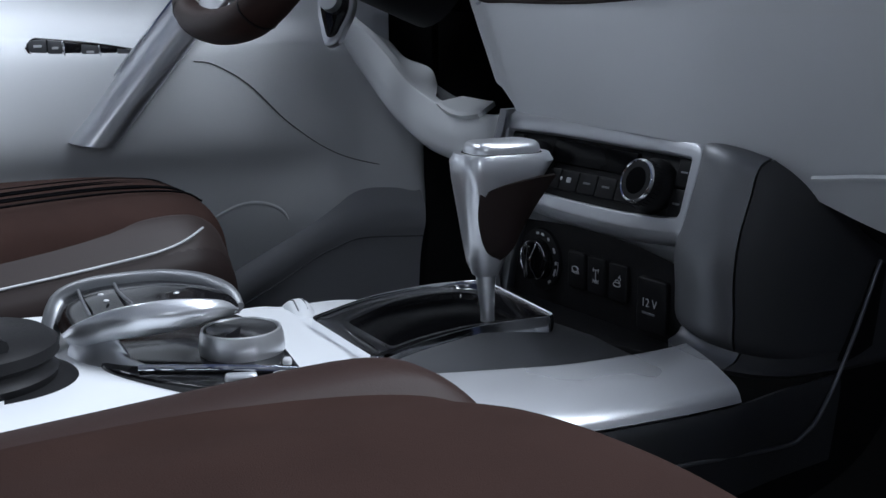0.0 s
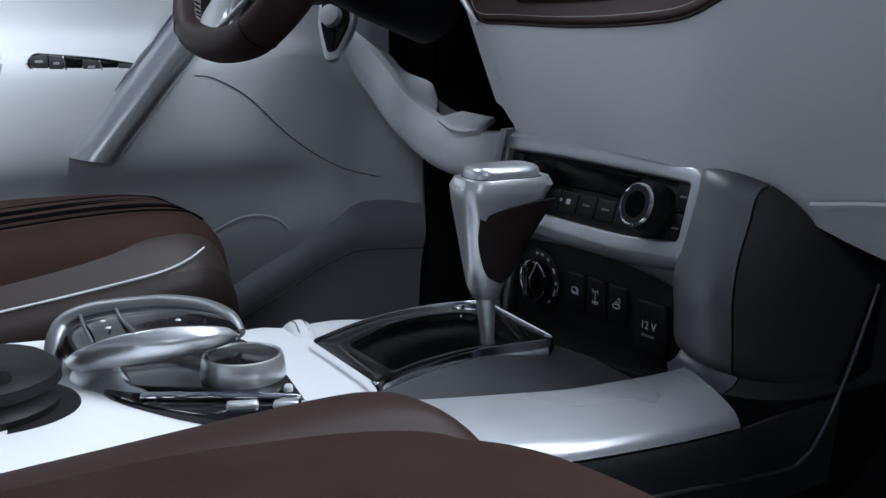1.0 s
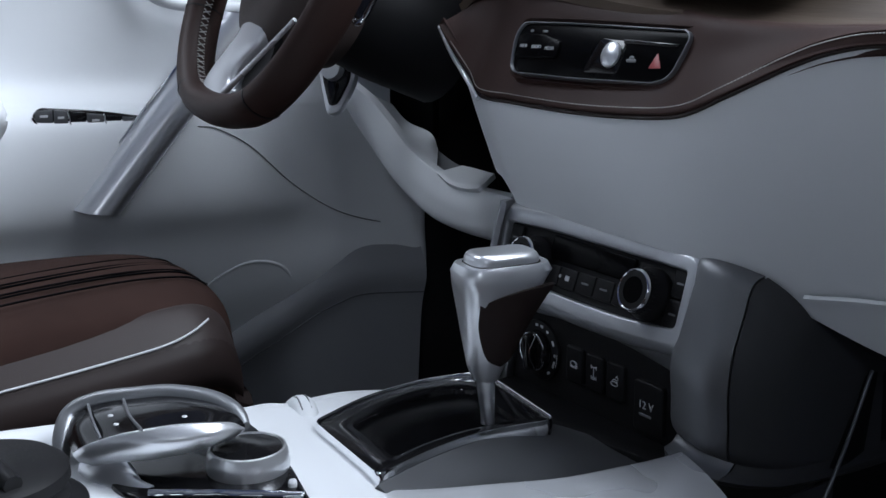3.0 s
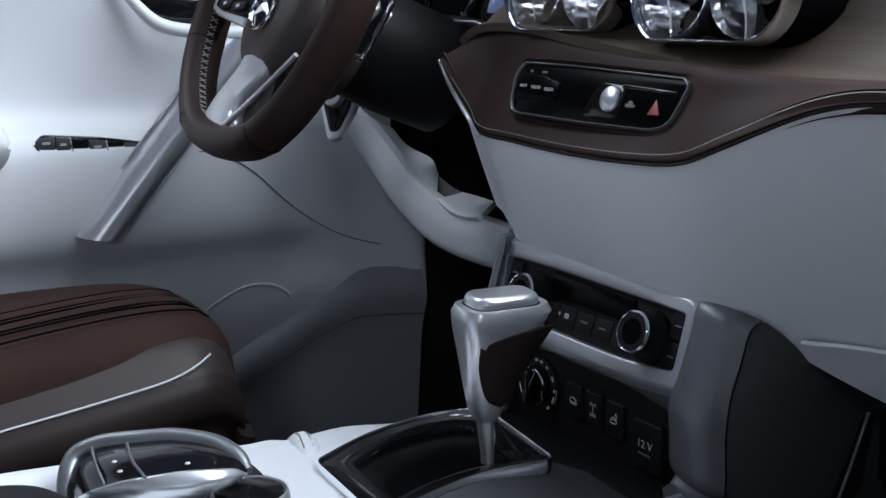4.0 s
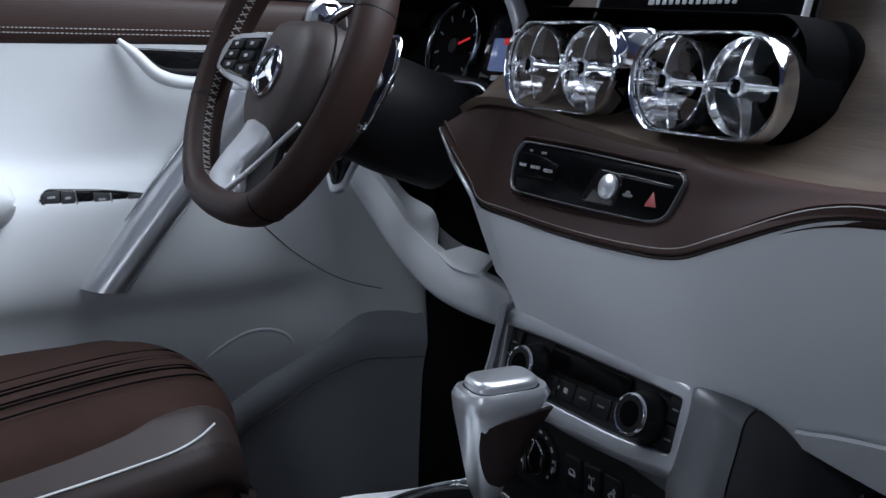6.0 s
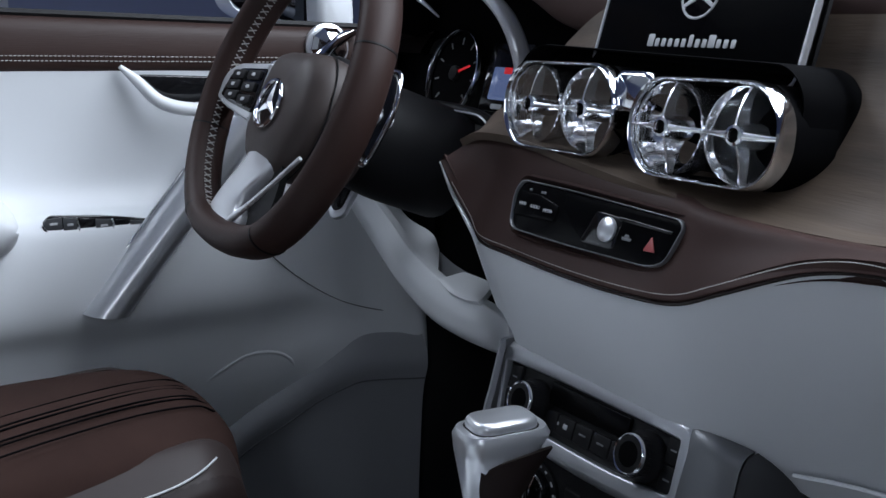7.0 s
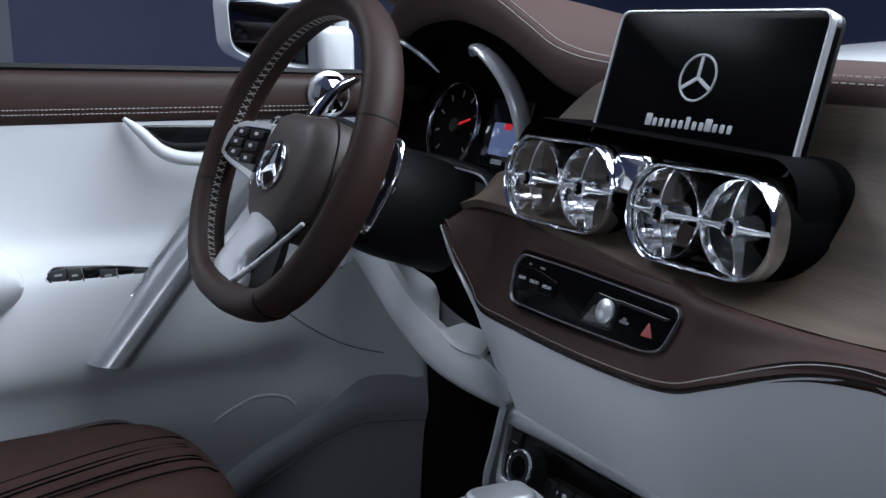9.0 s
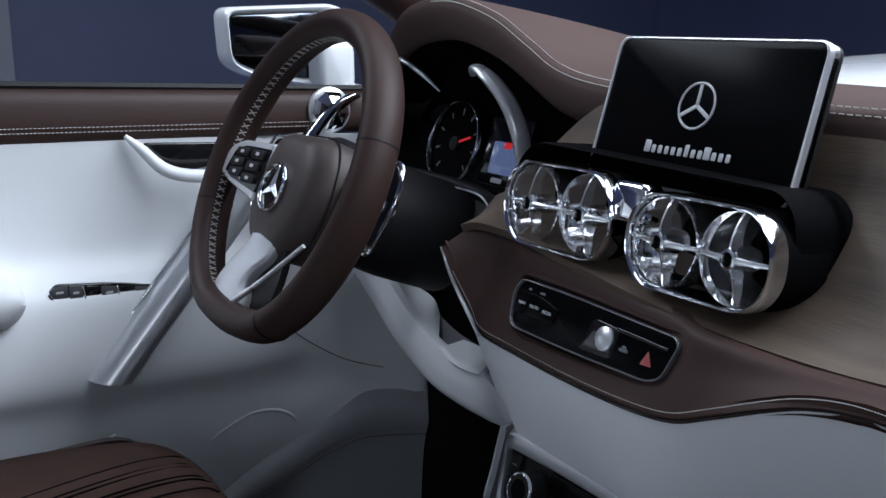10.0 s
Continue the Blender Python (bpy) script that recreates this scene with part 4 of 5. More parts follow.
part("print_bar", block(0.014, 0.0020, 0.0004, lp @ pose(0.0575, 0.3868, 0.0071), 0.0005, 0.0001, 2), GREY, sock)

# ---- lower console ----
console = thing("center_console", "white and silver centre console between the seats", "center console")
net = []
for y, w0, w1, z in ((-0.5, -0.15, 0.15, 0.43), (0.0, -0.145, 0.15, 0.398), (0.10, -0.142, 0.15, 0.394), (0.17, -0.141, 0.15, 0.389), (0.25, -0.140, 0.15, 0.383), (0.30, -0.138, 0.14, 0.379), (0.325, -0.140, 0.10, 0.377), (0.345, -0.135, 0.07, 0.375), (0.40, -0.15, 0.062, 0.369), (0.46, -0.155, 0.062, 0.358), (0.52, -0.16, 0.062, 0.350), (0.60, -0.16, 0.062, 0.348)):
    net.append([(w0 - 0.014, y, z - 0.14), (w0 - 0.010, y, z - 0.015), (w0 + 0.004, y, z + (0.008 if y < 0.3 else 0.0)), (w0 + 0.05, y, z), (0.0, y, z), (w1 - 0.06, y, z - 0.002), (w1 - 0.015, y, z - 0.010), (w1, y, z - 0.025), (w1 + 0.004, y, z - 0.06)])
part("console_top", sheet(net, 60, 60, 0.006), WHITE, console, "white console surface")
INNER = [(0.040, 0.322), (0.061, 0.357), (0.081, 0.404), (0.099, 0.450), (0.107, 0.495), (0.112, 0.530), (0.116, 0.548)]
OUTER = [(0.122, 0.310), (0.140, 0.345), (0.156, 0.380), (0.165, 0.408), (0.175, 0.461), (0.180, 0.500), (0.182, 0.532)]
net = []
for i, (a, b) in enumerate(zip(INNER, OUTER)):
    up = 0.003 if i == 6 else 0.0005 if i == 5 else 0.0
    net.append([(a[0] - 0.002, a[1], 0.362 + up)] + [(a[0] + (b[0] - a[0]) * k, a[1] + (b[1] - a[1]) * k, z + up * (1 - k)) for k, z in ((0.0, 0.3715), (0.08, 0.3735), (0.5, 0.3715), (0.85, 0.3670), (0.95, 0.3635), (1.0, 0.358))])
part("silver_tray", sheet(net, 40, 36, 0.005), PEARL, console, "satin silver rail beside the selector")
part("rail_side", sheet([[(b[0] + 0.0005, b[1], 0.3575), (b[0] + 0.002, b[1], 0.350), (b[0] + 0.0005, b[1], 0.33), (b[0] - 0.004, b[1], 0.29)] for b in OUTER + [(0.178, 0.58), (0.176, 0.64)]], 36, 14, 0.004), GRAPHITE, console, "dark side under the rail")
# black plate laid where the slope only falls into shade
part("shade_plate", plate(rounded([(-0.13, 0.49), (0.0, 0.512), (0.03, 0.530), (0.112, 0.545), (0.112, 0.576), (-0.13, 0.576)], 0.006), pose(0, 0, 0.3595), 0.007, 0.002), BLACK, console, "black plate standing for the shade under the switch panel")
# panel blacker than its trim, with the shade of the footwell in its colour
part("side_panel", sheet([[(0.1745, 0.46, 0.345), (0.1750, 0.56, 0.342), (0.1755, 0.63, 0.352), (0.1755, 0.675, 0.43)], [(0.1765, 0.46, 0.335), (0.1765, 0.57, 0.328), (0.1765, 0.645, 0.345), (0.1765, 0.684, 0.434)], [(0.1745, 0.46, 0.27), (0.1745, 0.60, 0.26), (0.1745, 0.70, 0.30), (0.1745, 0.75, 0.43)]], 16, 40, 0.005), BLACK, console, "black carpeted side panel, part of its black the footwell's shade")
part("side_edge", tube([(0.183, 0.42, 0.331), (0.184, 0.491, 0.325), (0.184, 0.578, 0.317), (0.184, 0.600, 0.321), (0.184, 0.617, 0.334), (0.183, 0.645, 0.376), (0.181, 0.677, 0.439)], 0.0016, 8, 60), SILVER, console, "pale edge strip")
ridge = part("ridge", tube([(-0.150, 0.352, 0.355), (-0.146, 0.352, 0.370), (-0.132, 0.351, 0.377), (-0.110, 0.346, 0.375), (-0.092, 0.340, 0.362)], [0.010, 0.012, 0.012, 0.011, 0.007], 14, 30), WHITE, console, "raised white ridge")
for k in (-0.004, 0.004):
    part("groove", tube([(-0.157, 0.352 + k, 0.368), (-0.148, 0.352 + k, 0.381), (-0.132, 0.351 + k, 0.3885), (-0.110, 0.346 + k, 0.3855)], 0.0007, 6, 20), GREY, ridge)

# ---- selector gate and lever ----
gate = thing("shift_gate", "gloss black gear selector gate with a chrome surround", "gear selector gate")
go = rounded([(-0.074, 0.334), (-0.105, 0.40), (-0.112, 0.466), (-0.098, 0.515), (0.03, 0.497), (0.018, 0.435), (0.028, 0.378), (0.046, 0.328)], [0.01, 0.05, 0.05, 0.02, 0.01, 0.05, 0.05, 0.01], 6)
gi = rounded([(-0.064, 0.342), (-0.094, 0.40), (-0.101, 0.466), (-0.088, 0.505), (0.018, 0.490), (0.007, 0.435), (0.016, 0.378), (0.031, 0.338)], [0.008, 0.05, 0.05, 0.02, 0.008, 0.05, 0.05, 0.008], 6)
gs = [((p[0] * 0.2 + q[0] * 0.8), (p[1] * 0.2 + q[1] * 0.8)) for p, q in zip(gi, go)]
part("surround", ring_plate(go, gs, pose(0, 0, 0.360), 0.030, 0.003, 0.001), CHROME, gate, "chrome rim")
part("inner_frame", ring_plate(gs, [((p[0] * 0.75 - 0.03 * 0.25), (p[1] * 0.75 + 0.42 * 0.25)) for p in gi], pose(0, 0, 0.360), 0.028, 0.003, 0.006), GLOSS, gate, "glossy dark frame")
part("gate_plate", plate(gi, pose(0, 0, 0.362), 0.0205, 0.002), PANEL, gate, "gloss black gate plate")
part("inner_line", tube([(p[0] * 0.86 - 0.004, p[1] * 0.86 + 0.0595, 0.3832) for p in gi[::3]], 0.0010, 6, 90, True), SATIN, gate, "fine silver line round the gate plate")
for y in (0.40, 0.43, 0.458):
    part("position_mark", block(0.006, 0.004, 0.0006, pose(-0.088, y, 0.3855), 0.0005, 0.0002, 2), PRINT, gate)
part("side_slope", sheet([[(0.048, 0.326, 0.384), (0.030, 0.378, 0.384), (0.020, 0.435, 0.384), (0.014, 0.493, 0.382), (0.02, 0.535, 0.366)], [(0.056, 0.335, 0.374), (0.055, 0.383, 0.369), (0.060, 0.44, 0.364), (0.070, 0.50, 0.362), (0.082, 0.556, 0.360)], [(0.056, 0.345, 0.369), (0.082, 0.41, 0.367), (0.096, 0.46, 0.365), (0.109, 0.51, 0.363), (0.115, 0.556, 0.362)]], 12, 30, 0.006), GRAPHITE, gate, "satin grey slope beside the gate")

lever = thing("gear_lever", "brushed aluminium gear lever with a dark leather inset", "gear lever")
LEV = pose(-0.004, 0.454, 0.382, 0, 0, -8)
SEC = [(0.040, 0.009, 0.009, -0.002), (0.050, 0.013, 0.013, -0.002), (0.068, 0.016, 0.018, 0.0), (0.095, 0.020, 0.025, 0.003), (0.115, 0.024, 0.033, 0.008), (0.128, 0.025, 0.038, 0.012), (0.134, 0.022, 0.035, 0.012)]
rows = []
for z, w, d, oy in SEC:
    rows.append([tuple(LEV @ Vector((p[0], p[1] + oy, z))) for p in oblong(2 * w, 2 * d, min(w, d) * 0.75, n=6)])
k = len(rows[0])
part("grip", mesh_of([v for r in rows for v in r], [(j * k + i, j * k + (i + 1) % k, (j + 1) * k + (i + 1) % k, (j + 1) * k + i) for j in range(len(rows) - 1) for i in range(k)] + [tuple(range(k)), tuple((len(rows) - 1) * k + i for i in range(k))]), SATIN, lever, "brushed aluminium grip", 35)
part("cap", plate(oblong(0.038, 0.056, 0.015, 0.0, 0.012, 6), LEV @ pose(0, 0, 0.133), 0.010, 0.006, 4), SATIN, lever, "polished flat cap")
part("cap_gap", plate(oblong(0.0405, 0.0585, 0.015, 0.0, 0.012, 6), LEV @ pose(0, 0, 0.1325), 0.0018, 0.0004), BLACK, lever)
part("leather_inset", sheet([[tuple(LEV @ Vector((x, y, z))) for x, y, z in r] for r in ([(0.0205, -0.016, 0.106), (0.0248, 0.0, 0.1115), (0.0265, 0.025, 0.116), (0.023, 0.047, 0.117)], [(0.0185, -0.016, 0.085), (0.0222, 0.0, 0.088), (0.0232, 0.018, 0.094), (0.020, 0.035, 0.099)], [(0.0165, -0.009, 0.062), (0.0190, 0.002, 0.066), (0.0192, 0.012, 0.072), (0.0165, 0.023, 0.078)], [(0.0138, 0.004, 0.053), (0.0165, 0.007, 0.056), (0.0165, 0.012, 0.060), (0.0145, 0.017, 0.064)])], 20, 16, 0.003), INSET, lever, "dark brown leather inset")
part("shaft", tube([LEV @ Vector((0, 0, -0.008)), LEV @ Vector((0, 0.0, 0.01)), LEV @ Vector((0, -0.002, 0.044))], [0.006, 0.0055, 0.008], 14, 10), ALU, lever)

# ---- touch controller ----
ctl = thing("touch_controller", "silver palm rest arching over a rotary dial on a black base", "touch controller")
part("base_plate", plate(rounded([(-0.0148, 0.1598), (-0.1278, 0.1817), (-0.132, 0.2396), (-0.0923, 0.2849), (0.0028, 0.2797), (0.0956, 0.2605), (0.0928, 0.2443), (0.0675, 0.2103), (0.0305, 0.1831)], [0.02, 0.03, 0.03, 0.03, 0.03, 0.010, 0.006, 0.03, 0.03], 5), pose(0, 0, 0.370), 0.029, 0.003), GLOSS, ctl, "gloss black base plate")
part("base_trim", tube([(0.0114, 0.1776, 0.402), (0.0279, 0.2027, 0.402), (0.0489, 0.2328, 0.402), (0.0674, 0.2618, 0.401)], 0.0028, 8, 30), CHROME, ctl, "bright strip along the base")
FAR = [(-0.0931, 0.1486, 0.412), (-0.1033, 0.1583, 0.424), (-0.0962, 0.1762, 0.432), (-0.0776, 0.1977, 0.437), (-0.0618, 0.2195, 0.439), (-0.0367, 0.2397, 0.438), (-0.0144, 0.2484, 0.434), (-0.0004, 0.25, 0.428)]
NEAR = [(-0.059, 0.1469, 0.412), (-0.0408, 0.1519, 0.422), (-0.0193, 0.1674, 0.433), (-0.003, 0.1835, 0.439), (0.0053, 0.2016, 0.441), (0.0118, 0.2222, 0.44), (0.0076, 0.2391, 0.435), (0.0017, 0.2491, 0.428)]
part("palm_rest", sheet([FAR, [(-0.0761, 0.1477, 0.415), (-0.0721, 0.1551, 0.426), (-0.0577, 0.1718, 0.4355), (-0.0403, 0.1906, 0.441), (-0.0283, 0.2106, 0.443), (-0.0125, 0.2309, 0.442), (-0.0034, 0.2438, 0.4375), (0.0006, 0.2495, 0.431)], NEAR], 24, 50, 0.010), GLOSS, ctl, "gloss black touch pad on the palm rest")
part("palm_rim", tube([(FAR[0][0] + 0.012, FAR[0][1] - 0.006, FAR[0][2] - 0.014)] + FAR, [0.006, 0.0075, 0.0075, 0.007, 0.007, 0.0075, 0.007, 0.004], 14, 80), SILVER, ctl, "satin grey rim of the palm rest")
part("arch", sheet([[(x - 0.004, y + 0.002, z) for x, y, z in NEAR], NEAR, [(-0.0541, 0.1472, 0.41), (-0.0366, 0.1532, 0.416), (-0.0148, 0.1676, 0.4255), (0.0024, 0.1825, 0.431), (0.0124, 0.2001, 0.434), (0.0169, 0.2197, 0.4345), (0.0124, 0.2359, 0.432), (0.004, 0.248, 0.428)], [(-0.0591, 0.1515, 0.404), (-0.0424, 0.1584, 0.406), (-0.0203, 0.1718, 0.414), (-0.0021, 0.1855, 0.419), (0.0096, 0.2027, 0.423), (0.0121, 0.2211, 0.425), (0.0073, 0.2367, 0.425), (-0.0036, 0.251, 0.424)], [(-0.0711, 0.1575, 0.4), (-0.0544, 0.1644, 0.402), (-0.0323, 0.1778, 0.41), (-0.0141, 0.1915, 0.415), (-0.0024, 0.2087, 0.419), (0.0001, 0.2271, 0.421), (-0.0047, 0.2427, 0.421), (-0.0156, 0.257, 0.42)]], 30, 60, 0.004), SATIN, ctl, "satin silver arch over the dial")
part("arch_leg", sheet([[(x, y - 0.004, z - 0.012) for x, y, z in [(-0.0608, 0.1527, 0.404), (-0.0405, 0.1556, 0.4), (-0.0228, 0.1638, 0.397), (-0.0105, 0.1714, 0.396), (-0.0018, 0.1789, 0.395)]], [(-0.0608, 0.1527, 0.404), (-0.0405, 0.1556, 0.4), (-0.0228, 0.1638, 0.397), (-0.0105, 0.1714, 0.396), (-0.0018, 0.1789, 0.395)], [(-0.0426, 0.1628, 0.413), (-0.0298, 0.1647, 0.409), (-0.0198, 0.1701, 0.405), (-0.0118, 0.1759, 0.4025), (-0.0026, 0.1835, 0.4)], [(-0.0244, 0.173, 0.414), (-0.0191, 0.1738, 0.41), (-0.0167, 0.1765, 0.405), (-0.013, 0.1804, 0.401), (-0.0034, 0.1882, 0.397)], [(x + 0.003, y + 0.006, z - 0.008) for x, y, z in [(-0.0244, 0.173, 0.414), (-0.0191, 0.1738, 0.41), (-0.0167, 0.1765, 0.405), (-0.013, 0.1804, 0.401), (-0.0034, 0.1882, 0.397)]]], 24, 24, 0.004, True), SATIN, ctl, "silver leg of the arch")
for pts in ([(-0.093, 0.1675, 0.432), (-0.0542, 0.1607, 0.435), (-0.0309, 0.1599, 0.429)], [(-0.0731, 0.1877, 0.438), (-0.0313, 0.1797, 0.442), (0.0012, 0.1788, 0.442)]):
    part("pad_groove", tube(pts, 0.0012, 6, 16), SILVER, ctl, "thin silver line across the pad")
for x, y, z in [(-0.0405, 0.17, 0.44), (-0.0225, 0.1688, 0.44), (-0.001, 0.2084, 0.444)]:
    part("pad_mark", lathe([(0.0, 0.0), (0.0020, 0.0), (0.0016, 0.0006), (0.0, 0.0008)], pose(x, y, z), 10), PRINT, ctl)
dial2 = part("dial", lathe([(0.0, -0.030), (0.0245, -0.030), (0.0275, -0.022), (0.0288, -0.013), (0.0280, -0.005), (0.0266, -0.0005), (0.0250, 0.0), (0.0240, -0.002), (0.0, -0.003)], pose(0.0022, 0.2500, 0.415), 56), SATIN, ctl, "satin silver rotary dial")
part("dial_top", lathe([(0.0, -0.002), (0.0240, -0.002), (0.0235, -0.0008), (0.0, 0.0004)], pose(0.0022, 0.2500, 0.415), 40), GLOSS, dial2)
for (x, y, z), w in zip([(0.0719, 0.2503, 0.4), (0.0585, 0.2269, 0.4), (0.0459, 0.2635, 0.4), (0.0802, 0.2597, 0.4)], (0.016, 0.020, 0.006, 0.006)):
    part("toggle", block(w, 0.008, 0.007, pose(x, y, z - 0.004, 0, 0, 65), 0.003, 0.002), SATIN if w > 0.01 else PRINT, ctl)
lid = thing("round_lid", "black rubbery round cover in the console", "lid")
part("collar", lathe([(0.0, 0.0), (0.064, 0.0), (0.062, 0.008), (0.056, 0.011), (0.0, 0.011)], pose(-0.075, 0.082, 0.361), 56), BLACK, lid)
part("cap", lathe([(0.0, 0.0), (0.049, 0.0), (0.051, 0.006), (0.0475, 0.010), (0.0475, 0.013), (0.052, 0.017), (0.0515, 0.024), (0.045, 0.029), (0.0, 0.031)], pose(-0.075, 0.082, 0.371), 56), BLACK, lid)
part("grip_bar", tube([(-0.12, 0.07, 0.402), (-0.075, 0.08, 0.407), (-0.03, 0.092, 0.402)], [0.006, 0.008, 0.006], 10, 20), BLACK, lid)

lid.location = (0.046, 0.004, 0.028)

# ---- centre controls in the leather band ----
keys = thing("button_panel", "gloss black button panel with chrome rim and red triangle", "control panel")
kp = face(0, 0.546, 0.655, 19) @ pose(0, -0.655, 0)
ko = rounded([(-0.094, 0.6515), (-0.010, 0.6495), (0.084, 0.6500), (0.100, 0.6555), (0.1095, 0.6850), (0.104, 0.6905), (-0.030, 0.6955), (-0.092, 0.6960), (-0.099, 0.684)], [0.012, 0.03, 0.010, 0.008, 0.008, 0.006, 0.03, 0.008, 0.012], 5)
kc = (0.005, 0.672)
ki = [((p[0] - kc[0]) * 0.984 + kc[0], (p[1] - kc[1]) * 0.945 + kc[1]) for p in ko]
kw = [((p[0] - kc[0]) * 1.07 + kc[0], (p[1] - kc[1]) * 1.28 + kc[1]) for p in ko]
part("recess_rim", ring_plate(kw, ko, kp @ pose(0, 0, -0.012), 0.0165, 0.008, 0.010), BROWN, keys, "leather edge of the recess")
part("chrome_rim", ring_plate(ko, ki, kp @ pose(0, 0, -0.010), 0.0185, 0.001, 0.0), SILVER, keys)
part("glass_face", plate(ki, kp @ pose(0, 0, -0.010), 0.016, 0.001), PANEL, keys)
part("button_block", plate(rounded([(-0.094, 0.664), (-0.036, 0.6655), (-0.034, 0.680), (-0.060, 0.6855), (-0.094, 0.6865)], 0.005), kp @ pose(0, 0, 0.002), 0.0055, 0.001), PANEL, keys)
for words, x, z in (("NAVI", -0.0830, 0.6750), ("RADIO", -0.0650, 0.6745), ("MEDIA", -0.0470, 0.6735)):
    lettering(words, 0.0042, kp @ pose(x, z, 0.0077), PRINT, keys)
for x, z, w in ((-0.078, 0.6885, 0.004), (-0.060, 0.6880, 0.007)):
    part("print_bar", block(w, 0.0020, 0.0004, kp @ pose(x, z, 0.0062), 0.0006, 0.0001, 2), GREY, keys)
part("wheel_recess", plate(rounded([(0.000, 0.6555), (0.042, 0.6560), (0.044, 0.682), (0.012, 0.684)], 0.006), kp @ pose(0, 0, 0.002), 0.0046, 0.001), GLOSS, keys)
part("wheel_button", lathe([(0.0, 0.004), (0.0105, 0.004), (0.0100, 0.0085), (0.0082, 0.0098), (0.0, 0.0102)], kp @ pose(0.0300, 0.6705, 0), 32), SATIN, keys, "small satin turn wheel")
part("upper_strip", plate(rounded([(0.040, 0.6795), (0.098, 0.6775), (0.099, 0.6805), (0.040, 0.6830)], 0.001), kp @ pose(0, 0, 0.003), 0.0042, 0.0008), GLOSS, keys)
part("hazard_triangle", plate(rounded([(0.0735, 0.6615), (0.0860, 0.6620), (0.0795, 0.6735)], 0.001, 2), kp @ pose(0, 0, 0.006), 0.0006, 0.0002), RED, keys, "red hazard triangle")
part("car_icon", join(plate(rounded([(0.048, 0.6655), (0.058, 0.6655), (0.0585, 0.6680), (0.0475, 0.6680)], 0.001, 2), kp @ pose(0, 0, 0.006), 0.0005, 0.0001), plate(rounded([(0.050, 0.6683), (0.056, 0.6683), (0.0545, 0.6705), (0.0510, 0.6705)], 0.0008, 2), kp @ pose(0, 0, 0.006), 0.0005, 0.0001)), GREY, keys)

# ---- air vents ----
pod = thing("vent_pod", "gloss black pod behind the air vents", "vent housing")
POD = rounded([(-0.150, 0.722), (0.146, 0.710), (0.168, 0.727), (0.170, 0.776), (0.152, 0.796), (-0.15, 0.805), (-0.178, 0.77)], 0.03, 6)
PODM = face(0, 0.66, 0.757, 6) @ pose(0, -0.757, 0)
part("housing", plate(POD, PODM, 0.034, 0.014, 4), INK, pod)
part("collar", ring_plate(POD, [(p[0] * 0.965, 0.758 + (p[1] - 0.758) * 0.955) for p in POD], PODM @ pose(0, 0, 0.010), 0.052, 0.006, 0.001), INK, pod, "black collar round the vents")


def vent(cx, half, cz):
    v = thing("air_vent", "pair of round turbine air vents in one chrome surround", "air vent", "", "air vents of the dashboard")
    vm = face(cx, 0.584, cz, 7)
    w, h = half, 0.0390
    outl = rounded([(-w + 0.02, -h), (w - 0.02, -h), (w, -h + 0.022), (w, h - 0.022), (w - 0.02, h), (-w + 0.02, h), (-w, h - 0.022), (-w, -h + 0.022)], 0.014, 5)
    inl = [(p[0] * 0.95, p[1] * 0.905) for p in outl]
    part("surround", loft_ring(outl, inl, vm, [(0, -0.004), (0, 0.008), (0.25, 0.0125), (0.6, 0.014), (0.9, 0.0115), (1.0, 0.006), (1.0, -0.004)]), CHROME, v, "heavy chrome surround")
    part("shell", ring_plate([(p[0] * 0.985, p[1] * 0.98) for p in outl], [(p[0] * 0.99, p[1] * 0.98) for p in inl], vm @ pose(0, 0, -0.050), 0.049, 0.002, 0.002), INK, v, "black outer shell")
    part("mask", plate(inl, vm @ pose(0, 0, -0.050), 0.012, 0.001), INK, v)
    for s in (-1, 1):
        c = vm @ pose(s * 0.0365, 0, 0)
        t = part("turbine", lathe([(0.0235, -0.036), (0.0280, -0.026), (0.0315, -0.014), (0.0335, -0.002), (0.0340, 0.006), (0.0348, 0.0075), (0.0354, 0.006), (0.0354, -0.036)], c, 56), BOWL, v, "chrome turbine bowl")
        for a in (90, 270):
            m = c @ pose(0, 0, 0, 0, 0, a)
            part("vane", sheet([[tuple(m @ Vector((r, q, z0 - dep * k))) for r, q, z0, dep in ((0.004, 0.0, 0.013, 0.014), (0.010, 0.0010, 0.0115, 0.012), (0.018, 0.0016, 0.009, 0.010), (0.027, 0.0008, 0.006, 0.008), (0.0335, -0.0012, 0.003, 0.006))] for k in (0.0, 0.3, 0.65, 1.0)], 10, 16, 0.0018), VANE, t)
        for s2 in (-1, 1):
            part("crossbar", tube([c @ Vector((s2 * r, 0, z)) for r, z in ((0.004, 0.012), (0.018, 0.010), (0.034, 0.006))], [0.0036, 0.0024, 0.0018], 8, 10), VANE, t)
        part("hub", lathe([(0.0, -0.012), (0.0095, -0.012), (0.0088, 0.010), (0.0074, 0.0150), (0.0054, 0.0155), (0.0050, 0.012), (0.0, 0.012)], c, 28), CHROME, t)
        part("hub_hole", lathe([(0.0, 0.012), (0.0050, 0.012), (0.0048, 0.0132), (0.0, 0.0132)], c, 20), INK, t)
        part("grille", lathe([(0.0, -0.0385), (0.0245, -0.0385), (0.0245, -0.0345), (0.0, -0.0345)], c, 32), INK, t)
    return v


vent(-0.0725, 0.075, 0.758)
vent(0.0960, 0.075, 0.7515)
part("bridge", block(0.040, 0.034, 0.02, face(0.011, 0.600, 0.773, 12), 0.008, 0.005), CHROME, pod, "silver bridge between the vents")

